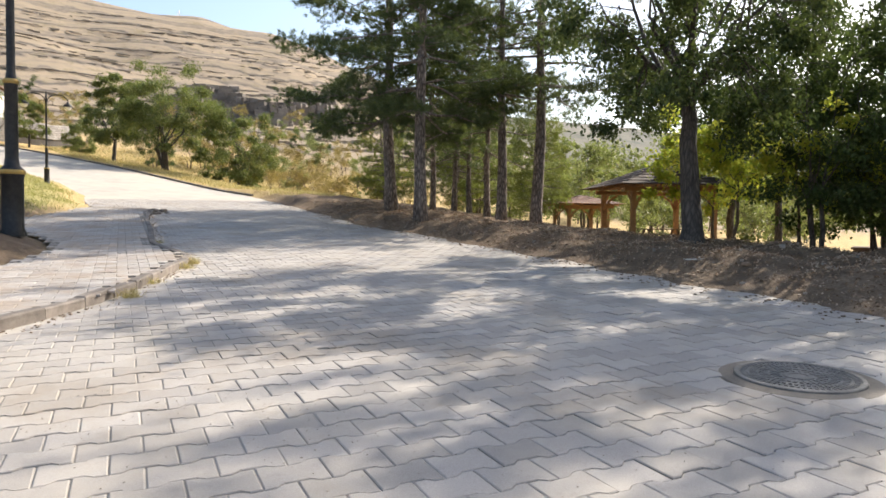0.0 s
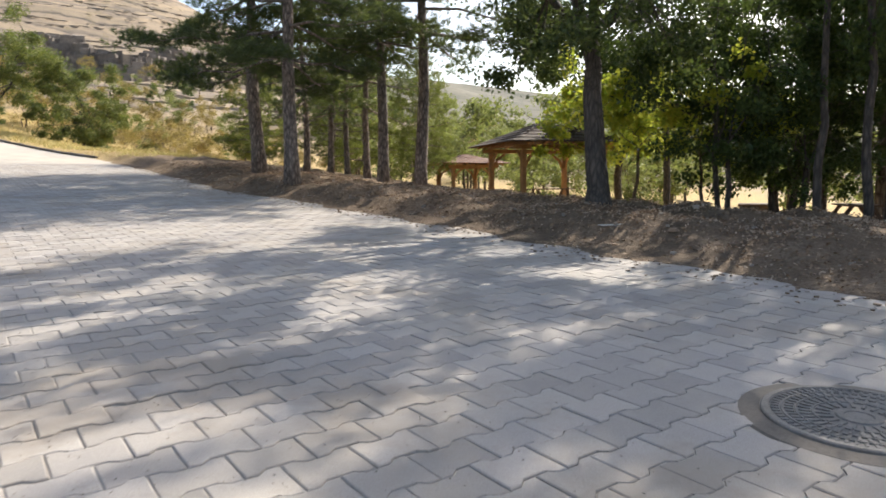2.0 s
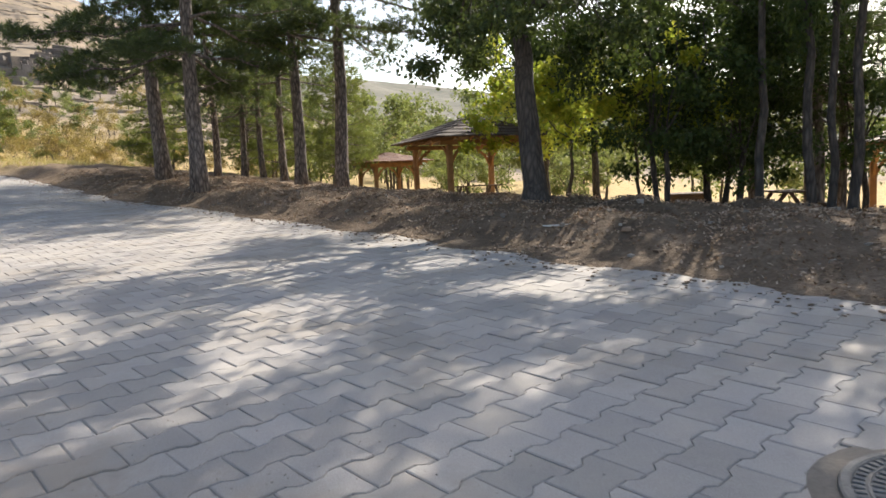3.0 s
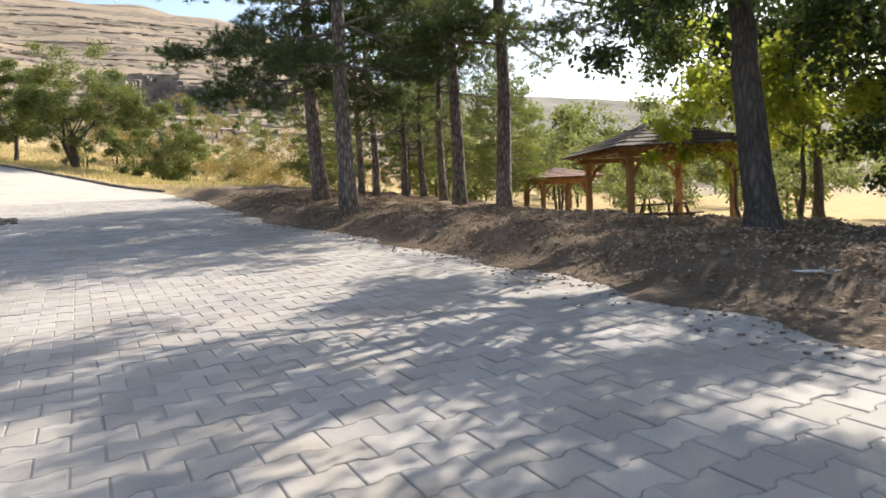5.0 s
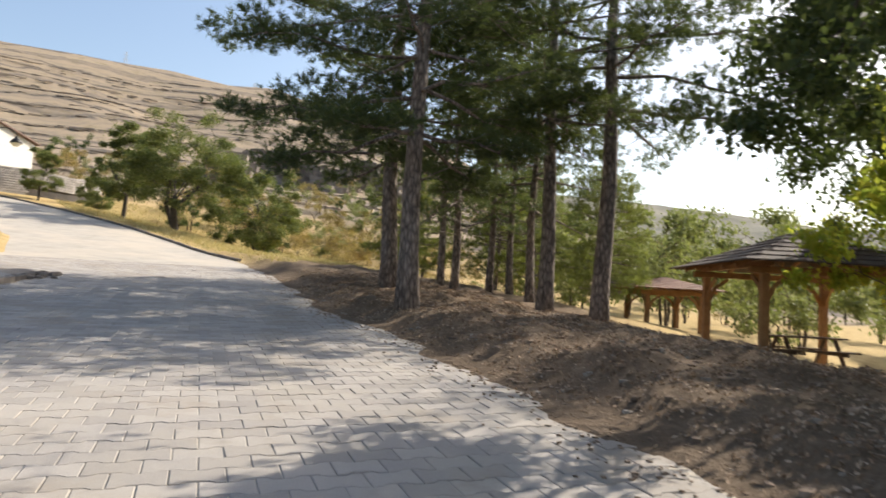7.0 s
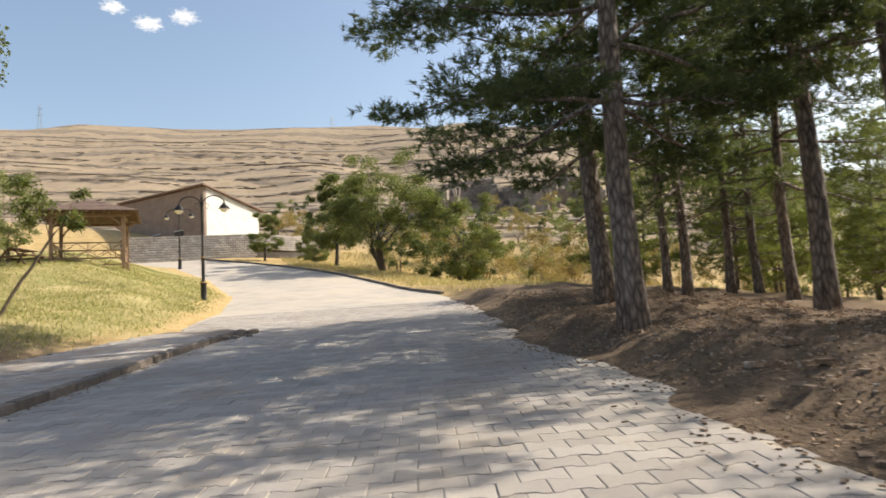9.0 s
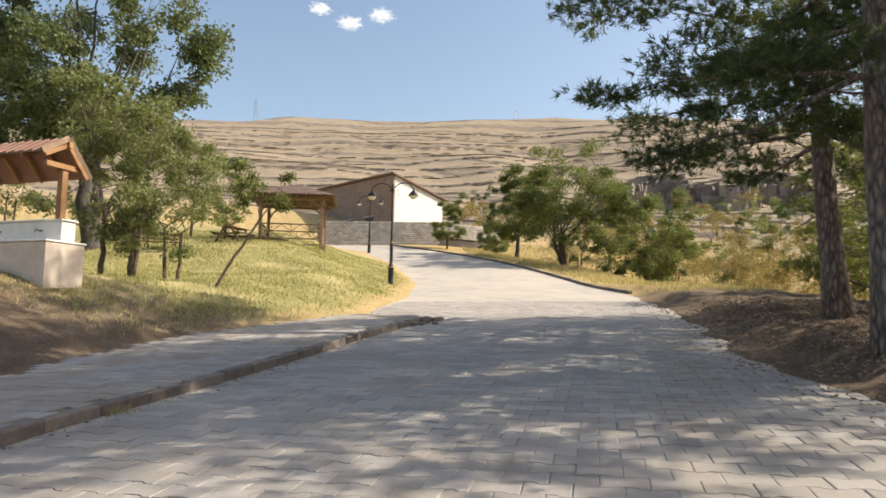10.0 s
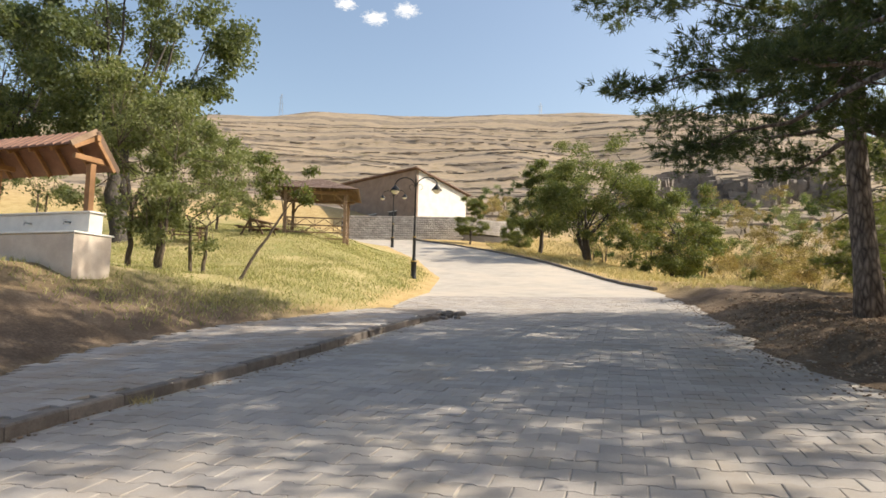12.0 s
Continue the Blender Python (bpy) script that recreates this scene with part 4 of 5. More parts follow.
# ---- picnic pavilions ----
def picnic_table(m, group="picnic tables"):
    t = thing("picnic_table", "brown timber picnic table with fixed benches", "picnic table", m, group)
    for i in range(5):
        part("plank", Shape().box(-0.9, 0.9, -0.36 + i * 0.146, -0.222 + i * 0.146, 0.71, 0.75, cut=0.006), DARK_TIMBER, t)
    for s in (-1, 1):
        part("bench", Shape().box(-0.9, 0.9, s * 0.72 - 0.14, s * 0.72 + 0.14, 0.41, 0.45, cut=0.006), DARK_TIMBER, t)
        part("cross_beam", Shape().box(s * 0.6 - 0.035, s * 0.6 + 0.035, -0.82, 0.82, 0.33, 0.41, cut=0.006), DARK_TIMBER, t)
        for q in (-1, 1):
            part("leg", Shape().beam((s * 0.6 + 0.05, q * 0.68, -0.02), (s * 0.6 + 0.05, q * 0.2, 0.72), 0.06, 0.09), DARK_TIMBER, t)
    return t


def pavilion(m, size, post_h, mat, roof_mat, label, rails=False, group="", rise=0.7):
    """A square open timber shelter: four braced posts, a ring of beams, rafters and a four-sided plank roof."""
    p = thing("pavilion", label, "pavilion", m, group)
    hx, hy = (size[0] / 2, size[1] / 2)
    h = max(hx, hy)
    for sx in (-1, 1):
        for sy in (-1, 1):
            part("post", Shape().box(sx * hx - 0.085, sx * hx + 0.085, sy * hy - 0.085, sy * hy + 0.085, -0.4, post_h, cut=0.012), mat, p)
            for dx, dy in ((-sx, 0), (0, -sy)):
                a = Vector((sx * hx + dx * 0.06, sy * hy + dy * 0.06, post_h - 0.62))
                mid = a + Vector((dx * 0.18, dy * 0.18, 0.36))
                b = Vector((sx * hx + dx * 0.58, sy * hy + dy * 0.58, post_h - 0.02))
                part("brace", Shape().beam(a, mid, 0.07, 0.09).beam(mid, b, 0.07, 0.09), mat, p)
    for s in (-1, 1):
        part("beam", Shape().box(-hx - 0.35, hx + 0.35, s * hy - 0.06, s * hy + 0.06, post_h + 0.003, post_h + 0.16, cut=0.01), mat, p)
        part("beam", Shape().box(s * hx - 0.055, s * hx + 0.055, -hy - 0.33, hy + 0.33, post_h + 0.163, post_h + 0.29, cut=0.01), mat, p)
    e, z0, z1 = 1.0, post_h + 0.16, post_h + 0.3 + rise
    stretch = Matrix.Diagonal((hx + 0.7, hy + 0.7, 1))
    for i in range(4):
        turn = Matrix.Rotation(i * math.pi / 2, 3, "Z")
        for f in (-0.66, -0.33, 0.0, 0.33, 0.66):
            a, b = stretch @ turn @ Vector((f, -0.97, z0)), stretch @ turn @ Vector((f, -abs(f) - 0.02, z0 + (z1 - z0) * (1 - abs(f)) - 0.03))
            part("rafter", Shape().beam(a, b, 0.06, 0.09), mat, p)
        rows = 7
        for r in range(rows):
            u0, u1 = r / rows, (r + 1) / rows
            w0, w1 = e * (1 - u0) + 0.02, e * (1 - u1) + 0.02
            za, zb = z0 + 0.07 + (z1 - z0) * u0, z0 + 0.06 + (z1 - z0) * u1
            pts = [(-w0, -w0, za), (w0, -w0, za), (w1, -w1, zb), (-w1, -w1, zb), (-w0, -w0, za + 0.035), (w0, -w0, za + 0.035), (w1, -w1, zb + 0.02), (-w1, -w1, zb + 0.02)]
            part("roof_course", Shape().add([stretch @ turn @ Vector(q) for q in pts], [(0, 3, 2, 1), (4, 5, 6, 7), (0, 1, 5, 4), (1, 2, 6, 5), (2, 3, 7, 6), (3, 0, 4, 7)]), roof_mat, p)
    if rails:
        for i in range(4):
            turn = Matrix.Rotation(i * math.pi / 2, 4, "Z")
            for z in (0.12, 0.92):
                part("rail", Shape().box(-h + 0.09, h - 0.09, -h - 0.03, -h + 0.03, z, z + 0.07, turn, 0.008), mat, p)
            for j in range(3):
                x0, x1 = -h + 0.1 + j * (2 * h - 0.2) / 3, -h + 0.1 + (j + 1) * (2 * h - 0.2) / 3
                for a, b in (((x0, 0.19), (x1, 0.92)), ((x0, 0.92), (x1, 0.19)), (((x0 + x1) / 2, 0.19), ((x0 + x1) / 2, 0.92)), ((x0, 0.55), (x1, 0.55))):
                    part("baluster", Shape().beam(turn @ Vector((a[0], -h, a[1])), turn @ Vector((b[0], -h, b[1])), 0.035, 0.035), mat, p)
    return p


def stand(x, y, turn=0.0, dz=0.0):
    return Matrix.Translation((x, y, level(x, y) + dz)) @ pose(0, 0, 0, 0, 0, turn)


pavilion(Matrix.Translation((15.35, 4.9, 0.05)) @ pose(0, 0, 0, 0, 0, -34.5), (3.2, 3.2), 2.1, TIMBER, ROOF_PLANK, "orange-brown timber picnic pavilion with a plank roof", group="picnic pavilions", rise=0.8)
picnic_table(Matrix.Translation((15.3, 4.7, 0.0)) @ pose(0, 0, 0, 0, 0, -34.5))
pavilion(Matrix.Translation((22.8, 14.4, -0.1)) @ pose(0, 0, 0, 0, 0, -30), (2.3, 2.3), 1.95, TIMBER, RED_ROOF, "far timber pavilion with a red-brown roof", group="picnic pavilions", rise=0.4)
pavilion(stand(15.5, -9.5, 15), (3.2, 3.2), 2.2, TIMBER, DARK_TIMBER, "timber pavilion at the edge of the picnic grove", group="picnic pavilions")
picnic_table(stand(15.0, -9.6, 70))
picnic_table(stand(12.0, -5.8, 20))
for x, y, turn in ((-12.2, 31.5, 15), (-9.6, 34.5, 70), (-15.5, 35.0, 40)):
    picnic_table(stand(x, y, turn), "lawn picnic tables")
pavilion(stand(-7.3, 38.5, 5), (3.3, 3.3), 2.3, PALE_TIMBER, SHINGLE, "railed timber gazebo on the upper lawn", rails=True, rise=0.8)


# ---- wash trough under its roof ----
trough = thing("wash_trough", "stone wash trough with taps under a timber roof", "fountain", Matrix.Translation((-8.15, 14.7, 1.82)) @ pose(0, 0, 0, 0, 0, -20) @ Matrix.Scale(1.03, 4))
part("basin", Shape().box(-5.2, 0, -0.0, 1.0, -0.9, 1.02, cut=0.015), TRAVERTINE, trough)
part("basin_rim", Shape().box(-5.23, 0.03, -0.03, 1.03, 1.023, 1.07, cut=0.012), WHITE_STONE, trough, "white stone rim")
part("tap_wall", Shape().box(-5.2, 0.0, 0.36, 0.72, 1.073, 1.5, cut=0.012), WHITE_STONE, trough)
part("wall_cap", Shape().box(-5.24, 0.04, 0.32, 0.76, 1.503, 1.55, cut=0.012), WHITE_STONE, trough)
for x in (-0.55, -1.75, -2.95):
    tap = part("tap", Shape().tube([(x, 0.37, 1.3), (x, 0.2, 1.3), (x, 0.18, 1.24)], [0.022, 0.022, 0.018], 8), STEEL, trough, "steel tap", True)
    part("tap_handle", Shape().beam((x - 0.05, 0.2, 1.34), (x + 0.05, 0.2, 1.34), 0.015, 0.015), STEEL, tap)
for x in (-5.0, -3.1, -0.16):
    part("post", Shape().box(x - 0.07, x + 0.07, 0.38, 0.52, 1.553, 2.62, cut=0.01), TIMBER, trough)
    part("cross_beam", Shape().beam((x, -0.02, 2.72), (x, 0.85, 2.72), 0.1, 0.12), TIMBER, trough)
part("ridge_beam", Shape().beam((-5.5, 0.45, 3.2), (0.02, 0.45, 3.2), 0.1, 0.13), TIMBER, trough)
for i in range(9):
    x = -5.35 + i * 0.66
    for y, z in ((-0.12, 2.88), (1.0, 2.54)):
        part("rafter", Shape().beam((x, 0.45, 3.2), (x, y, z), 0.06, 0.09), TIMBER, trough)
for y, z in ((-0.17, 2.93), (1.07, 2.57)):
    for i in range(22):
        x = -5.6 + i * 0.25
        part("roof_sheet", Shape().add([(x, 0.45, 3.34), (x + 0.25, 0.45, 3.34), (x + 0.25, y, z), (x, y, z), (x, 0.45, 3.37), (x + 0.21, 0.45, 3.4), (x + 0.21, y, z + 0.06), (x, y, z + 0.03)], [(0, 1, 2, 3), (7, 6, 5, 4), (0, 4, 5, 1), (1, 5, 6, 2), (2, 6, 7, 3), (3, 7, 4, 0)]), RED_ROOF, trough)
# Front board in paler timber than the back one, standing in for sunlight.
part("barge_board", Shape().beam((-0.06, 0.45, 3.36), (-0.06, -0.2, 2.94), 0.04, 0.13), PALE_TIMBER, trough, "dull weathered barge board, paler for the sunlight on it")
part("barge_board", Shape().beam((-0.06, 0.45, 3.36), (-0.06, 1.1, 2.57), 0.04, 0.13), DARK_TIMBER, trough)

# ---- block wall and house up the road ----
wall = thing("block_wall", "curved retaining wall of grey concrete blocks", "retaining wall", kind="structure")
wall_line = resample(smooth_line([(-9.3, 60.5), (-5, 61.2), (-1, 61.9), (3, 63.2), (6, 65.2), (8.2, 68.5)]), 200)
ws = np.concatenate([[0], np.cumsum(np.hypot(*np.diff(wall_line, axis=0).T))])
block = Shape().box(0.012, 0.388, -0.1, 0.1, 0.012, 0.19, cut=0.02).mesh("block", BLOCK)
backing = Shape()
for j in range(int(ws[-1] / 0.4)):
    for row in range(11):
        s = (j + 0.5 * (row % 2)) * 0.4
        if s + 0.4 > ws[-1] or len(wall.children) >= 300 and row < 4:
            continue
        x, y = np.interp(s, ws, wall_line[:, 0]), np.interp(s, ws, wall_line[:, 1])
        x1, y1 = np.interp(s + 0.4, ws, wall_line[:, 0]), np.interp(s + 0.4, ws, wall_line[:, 1])
        z = min(level(x, y), level(x1, y1)) - 0.05 + row * 0.205
        part("block", block, BLOCK, wall, m=Matrix.Translation((x, y, z)) @ pose(0, 0, 0, 0, 0, math.degrees(math.atan2(y1 - y, x1 - x))))
for i in range(0, 196, 4):
    (x, y), (x1, y1) = wall_line[i], wall_line[min(199, i + 4)]
    z = level(x, y)
    m = Matrix.Translation((x, y, z)) @ pose(0, 0, 0, 0, 0, math.degrees(math.atan2(y1 - y, x1 - x)))
    backing.box(0, math.hypot(x1 - x, y1 - y), 0.03, 0.25, -0.8, 2.12, m)
part("wall_core", backing, GAP, wall, "dark gaps behind the blocks")

house = thing("house", "single-storey house with a white gable end and brown side wall", "house", Matrix.Translation((-2.6, 66.0, level(-2.6, 66.0))) @ pose(0, 0, 0, 0, 0, 42))
HW, HL, HE, HR = 6.6, 13.0, 4.3, 6.0
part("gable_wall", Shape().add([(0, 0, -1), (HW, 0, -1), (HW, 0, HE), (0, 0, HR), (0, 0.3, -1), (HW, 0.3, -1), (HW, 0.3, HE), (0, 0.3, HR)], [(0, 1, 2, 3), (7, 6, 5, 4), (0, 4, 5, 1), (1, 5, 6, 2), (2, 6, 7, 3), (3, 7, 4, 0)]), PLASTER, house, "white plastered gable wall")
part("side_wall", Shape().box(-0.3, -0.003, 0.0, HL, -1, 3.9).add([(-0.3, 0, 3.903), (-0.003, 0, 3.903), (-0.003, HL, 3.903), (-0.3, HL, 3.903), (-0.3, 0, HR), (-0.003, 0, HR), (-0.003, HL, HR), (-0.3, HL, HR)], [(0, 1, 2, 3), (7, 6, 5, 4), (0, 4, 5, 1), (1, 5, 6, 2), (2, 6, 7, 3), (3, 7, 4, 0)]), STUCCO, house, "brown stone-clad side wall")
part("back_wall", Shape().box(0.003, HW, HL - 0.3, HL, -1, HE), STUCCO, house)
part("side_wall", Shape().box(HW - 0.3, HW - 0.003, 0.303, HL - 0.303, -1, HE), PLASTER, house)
part("roof", Shape().add([(-0.6, -0.35, HR + 0.12), (HW + 0.5, -0.35, HE - 0.02), (HW + 0.5, HL + 0.35, HE - 0.02), (-0.6, HL + 0.35, HR + 0.12), (-0.6, -0.35, HR + 0.26), (HW + 0.5, -0.35, HE + 0.12), (HW + 0.5, HL + 0.35, HE + 0.12), (-0.6, HL + 0.35, HR + 0.26)], [(0, 1, 2, 3), (7, 6, 5, 4), (0, 4, 5, 1), (1, 5, 6, 2), (2, 6, 7, 3), (3, 7, 4, 0)]), SHINGLE, house)
for y in (3.0, 6.5, 9.5):
    win = part("window", Shape().box(-0.36, -0.303, y, y + 1.3, 0.9, 2.1, cut=0.01), GAP, house, "dark window")
    part("window_sill", Shape().box(-0.4, -0.363, y - 0.06, y + 1.36, 0.82, 0.9), PLASTER, win)
    part("lintel", Shape().box(-0.38, -0.363, y - 0.06, y + 1.36, 2.1, 2.18), PLASTER, win)

# ---- manhole ----
mx, my = -3.24, -7.82
nx, ny = -(float(grade(mx + 0.5, my)) - float(grade(mx - 0.5, my))), -(float(grade(mx, my + 0.5)) - float(grade(mx, my - 0.5)))
slope = Vector((0, 0, 1)).rotation_difference(Vector((nx, ny, 1)).normalized()).to_matrix().to_4x4()
manhole = thing("manhole_cover", "round cast-iron manhole cover set among the pavers", "manhole cover", Matrix.Translation((mx, my, float(grade(mx, my)) + 0.013)) @ slope)
R = 0.46
part("ring", Shape().lathe([(R, -0.05), (R, 0.006), (R - 0.008, 0.012), (R - 0.035, 0.012), (R - 0.04, -0.02)], 48), CAST, manhole, smooth=False)
part("lid", Shape().lathe([(R - 0.045, -0.03), (R - 0.045, 0.0), (0.0, 0.0)], 48), CAST, manhole)
for r0, r1, count in ((0.37, 0.41, 60), (0.30, 0.345, 48), (0.22, 0.28, 34), (0.13, 0.2, 20)):
    ribs = Shape()
    for i in range(count):
        a = i * math.tau / count
        ribs.box(r0, r1, -0.009, 0.009, 0.0, 0.009, Matrix.Rotation(a, 4, "Z"), 0.003)
    part("rib_ring", ribs, CAST, manhole)
    part("ridge", Shape().lathe([(r1 + 0.006, 0.0), (r1 + 0.008, 0.008), (r1 + 0.016, 0.008), (r1 + 0.018, 0.0)], 48), CAST, manhole)
part("collar", Shape().lathe([(R + 0.13, -0.03), (R + 0.11, -0.012), (R + 0.005, -0.004)], 40), JOINT, manhole, "rough cement collar")
part("boss", Shape().lathe([(0.11, 0.0), (0.105, 0.009), (0.07, 0.009), (0.065, 0.003), (0.0, 0.003)], 32), CAST, manhole)

# ---- loose things on the bank ----
x, y = 2.93, -3.53
plank = tagged(new("plank", Shape().box(-0.36, 0.36, -0.035, 0.035, 0, 0.025, cut=0.006).mesh("plank", PLASTER)), "pale bare plank lying on the earth bank", "plank")
plank.matrix_basis = Matrix.Translation((x, y, level(x, y) + 0.02)) @ pose(0, 0, 0, 3, 4, 76)
x, y = 16.6, -2.4
grill = thing("barbecue", "square brown stone barbecue block under the trees", "barbecue", Matrix.Translation((x, y, level(x, y) - 0.08)) @ pose(0, 0, 0, 0, 0, 15) @ Matrix.Diagonal((1.5, 1.3, 1.2, 1)))
part("body", Shape().box(-0.45, 0.45, -0.4, 0.4, -0.2, 0.72, cut=0.02), BARBECUE, grill)
part("slab", Shape().box(-0.5, 0.5, -0.45, 0.45, 0.723, 0.79, cut=0.015), BARBECUE, grill)

# ---- clouds and masts ----
def cloud_look():
    """Soft-edged white vapour that thins out to nothing at its rim."""
    def build(tree, out):
        pos = node(tree, "ShaderNodeTexCoord").outputs["Object"]
        r = node(tree, "ShaderNodeVectorMath", {0: pos}, operation="LENGTH").outputs["Value"]
        puff = noise_of(tree, 3.0, 7, 0.68, node(tree, "ShaderNodeVectorMath", {0: pos, 1: node(tree, "ShaderNodeObjectInfo").outputs["Location"]}, operation="ADD").outputs[0])
        body = calc(tree, "SUBTRACT", calc(tree, "ADD", 0.05, calc(tree, "MULTIPLY", puff, 1.9)), calc(tree, "MULTIPLY", r, 1.1))
        alpha = ramp(tree, body, [(0.08, (0, 0, 0)), (0.75, (1, 1, 1))])
        # The cloud emits its brightness, in place of sunlight on the vapour.
        glow = node(tree, "ShaderNodeEmission", {"Color": (1, 1, 1, 1), "Strength": 0.9})
        clear = node(tree, "ShaderNodeBsdfTransparent")
        m = node(tree, "ShaderNodeMixShader", {0: alpha, 1: clear.outputs[0], 2: glow.outputs[0]})
        tree.links.new(m.outputs[0], tree.nodes["Material Output"].inputs[0])
    return shader("cloud", build)


CLOUD = cloud_look()
CLOUD_SPOTS = ((-9.1, 25.0, 56, 36), (-6.5, 24.1, 70, 40), (-3.75, 24.85, 66, 42))
for az, el, w, h in CLOUD_SPOTS:
    d = 2600
    cloud = new("cloud", mesh_of("cloud", [(-1, 0, -1), (1, 0, -1), (1, 0, 1), (-1, 0, 1)], [[(0, 1, 2, 3)]], [CLOUD]))
    cloud.matrix_basis = Matrix.Translation((d * math.sin(radians(az)), d * math.cos(radians(az)), d * math.tan(radians(el)))) @ pose(0, 0, 0, 0, 0, -az) @ Matrix.Diagonal((w, 1, h, 1))
    cloud.visible_shadow = False
    tagged(cloud, "small white fair-weather cloud", "cloud", "clouds", "structure")
for az, tall in ((-14.2, 16), (8.2, 12), (18.2, 9), (-24, 12)):
    r = 268
    x, y = r * math.sin(radians(az)), r * math.cos(radians(az))
    mast = thing("mast", "thin steel lattice mast on the hilltop", "mast", Matrix.Translation((x, y, level(x, y) - 1)), "hilltop masts")
    for sx in (-1, 1):
        for sy in (-1, 1):
            part("leg", Shape().tube([(sx * 1.1, sy * 1.1, 0), (sx * 0.12, sy * 0.12, tall)], [0.09, 0.06], 4), STEEL, mast)
    for z in np.linspace(0.15, 0.9, 6):
        w = 1.1 * (1 - z) + 0.12 * z
        part("cross_arm", Shape().tube([(-w - 0.8 * (z > 0.7), 0, z * tall), (w + 0.8 * (z > 0.7), 0, z * tall)], [0.06, 0.06], 4), STEEL, mast)

# ---- rocks, litter, grass ----
def chunks(count, seed, place, sizes, flat=0.6, long=1.0):
    """Many angular stones in one mesh."""
    rnd = np.random.RandomState(seed)
    cube = np.array([(x, y, z) for z in (-1, 1) for x, y in ((-1, -1), (1, -1), (1, 1), (-1, 1))], float)
    face = np.array([(0, 3, 2, 1), (4, 5, 6, 7), (0, 1, 5, 4), (1, 2, 6, 5), (2, 3, 7, 6), (3, 0, 4, 7)])
    vs, fs = [], []
    for i in range(count):
        x, y, z, turn = place(rnd)
        s = rnd.uniform(*sizes)
        v = cube * np.array([long * rnd.uniform(0.6, 1.7), rnd.uniform(0.5, 1.0), flat * rnd.uniform(0.5, 1.2)]) * s * 0.5
        v = v * rnd.uniform(0.6, 1.05, (8, 3))
        c, sn = math.cos(turn), math.sin(turn)
        v = np.stack([v[:, 0] * c - v[:, 1] * sn, v[:, 0] * sn + v[:, 1] * c, v[:, 2]], 1)
        vs.append(v + np.array([x, y, z]))
        fs.append(face + 8 * i)
    return np.concatenate(vs), np.concatenate(fs)


hill_rnd = np.random.RandomState(20)
hill_az, hill_r = hill_rnd.uniform(-28, 46, 60000), hill_rnd.uniform(92, 236, 60000)
hill_x, hill_y = hill_r * np.sin(np.radians(hill_az)), hill_r * np.cos(np.radians(hill_az))
hill_z = land(hill_x, hill_y)
ledge = np.sin(math.tau * hill_z / 2.6 + 2.2 * np.sin(hill_az * 0.31 + 0.05 * hill_r)) + 0.3 * hill_rnd.normal(size=60000) > 0.8
on_ledges = iter(np.flatnonzero(ledge)[:9000])


def on_hill(rnd):
    """Along the ledges, which follow the contour lines in broken bands."""
    i = next(on_ledges)
    return hill_x[i], hill_y[i], hill_z[i], -radians(hill_az[i]) + rnd.normal() * 0.1


v, f = chunks(9000, 21, on_hill, (0.14, 0.6), 0.5, 4.5)
setting("hill_rocks", mesh_of("hill_rocks", v, [f], [HILL_ROCK]), "grey rock ledges scattered over the dry hillside", "rocks", "stuff")


def on_cliff(rnd):
    az, lift = radians(rnd.uniform(15.5, 31)), rnd.uniform(0, 1)
    r = 128 + 3 * lift + rnd.normal() * 1.2 + 6 * math.sin(az * 40)
    x, y = r * math.sin(az), r * math.cos(az)
    return x, y, level(x, y) + 3.8 * lift - 0.6, -az + rnd.normal() * 0.2


v, f = chunks(900, 22, on_cliff, (0.9, 2.6), 1.2)
setting("cliff", mesh_of("cliff", v, [f], [CLIFF]), "dark broken rock cliff across the hillside", "cliff", "stuff")


def on_bank(rnd):
    while True:
        x, y = rnd.uniform(-2, 16), rnd.uniform(-12, 22)
        d = -float(off_line(np.array([x]), np.array([y]), RIGHT_EDGE)[0])
        if 0.05 < d < 7:
            return x, y, level(x, y) - 0.004, rnd.uniform(0, 6.3)


def on_edge(rnd):
    while True:
        x, y = rnd.uniform(-2, 10), rnd.uniform(-9, 24)
        d = float(off_line(np.array([x]), np.array([y]), RIGHT_EDGE)[0])
        if 0 < d < 0.1 + abs(rnd.normal()) * 0.45:
            return x, y, float(grade(x, y)) + 0.008, rnd.uniform(0, 6.3)


v, f = chunks(1500, 27, on_edge, (0.008, 0.045), 0.5)
setting("edge_crumbs", mesh_of("edge_crumbs", v, [f], [CLOD]), "crumbs of earth strewn over the edge of the pavers", "debris", "stuff")


def on_grit(rnd):
    x, y = -6.0 + rnd.normal() * 1.3, -5.2 + rnd.normal() * 1.5
    return x, y, float(grade(x, y)) + 0.004, rnd.uniform(0, 6.3)


v, f = chunks(1800, 24, on_grit, (0.003, 0.009), 0.5)
setting("grit", mesh_of("grit", v, [f], [STONE]), "loose grit strewn over the pavers", "grit", "stuff")
def on_gutter(rnd):
    while True:
        x, y = rnd.uniform(-9, 0.5), rnd.uniform(-4, 18.5)
        d = -float(off_line(np.array([x]), np.array([y]), LEFT_EDGE)[0])
        if 0.02 < d < 0.02 + abs(rnd.normal()) * 0.16:
            return x, y, float(grade(x, y)) + 0.004, rnd.uniform(0, 6.3)


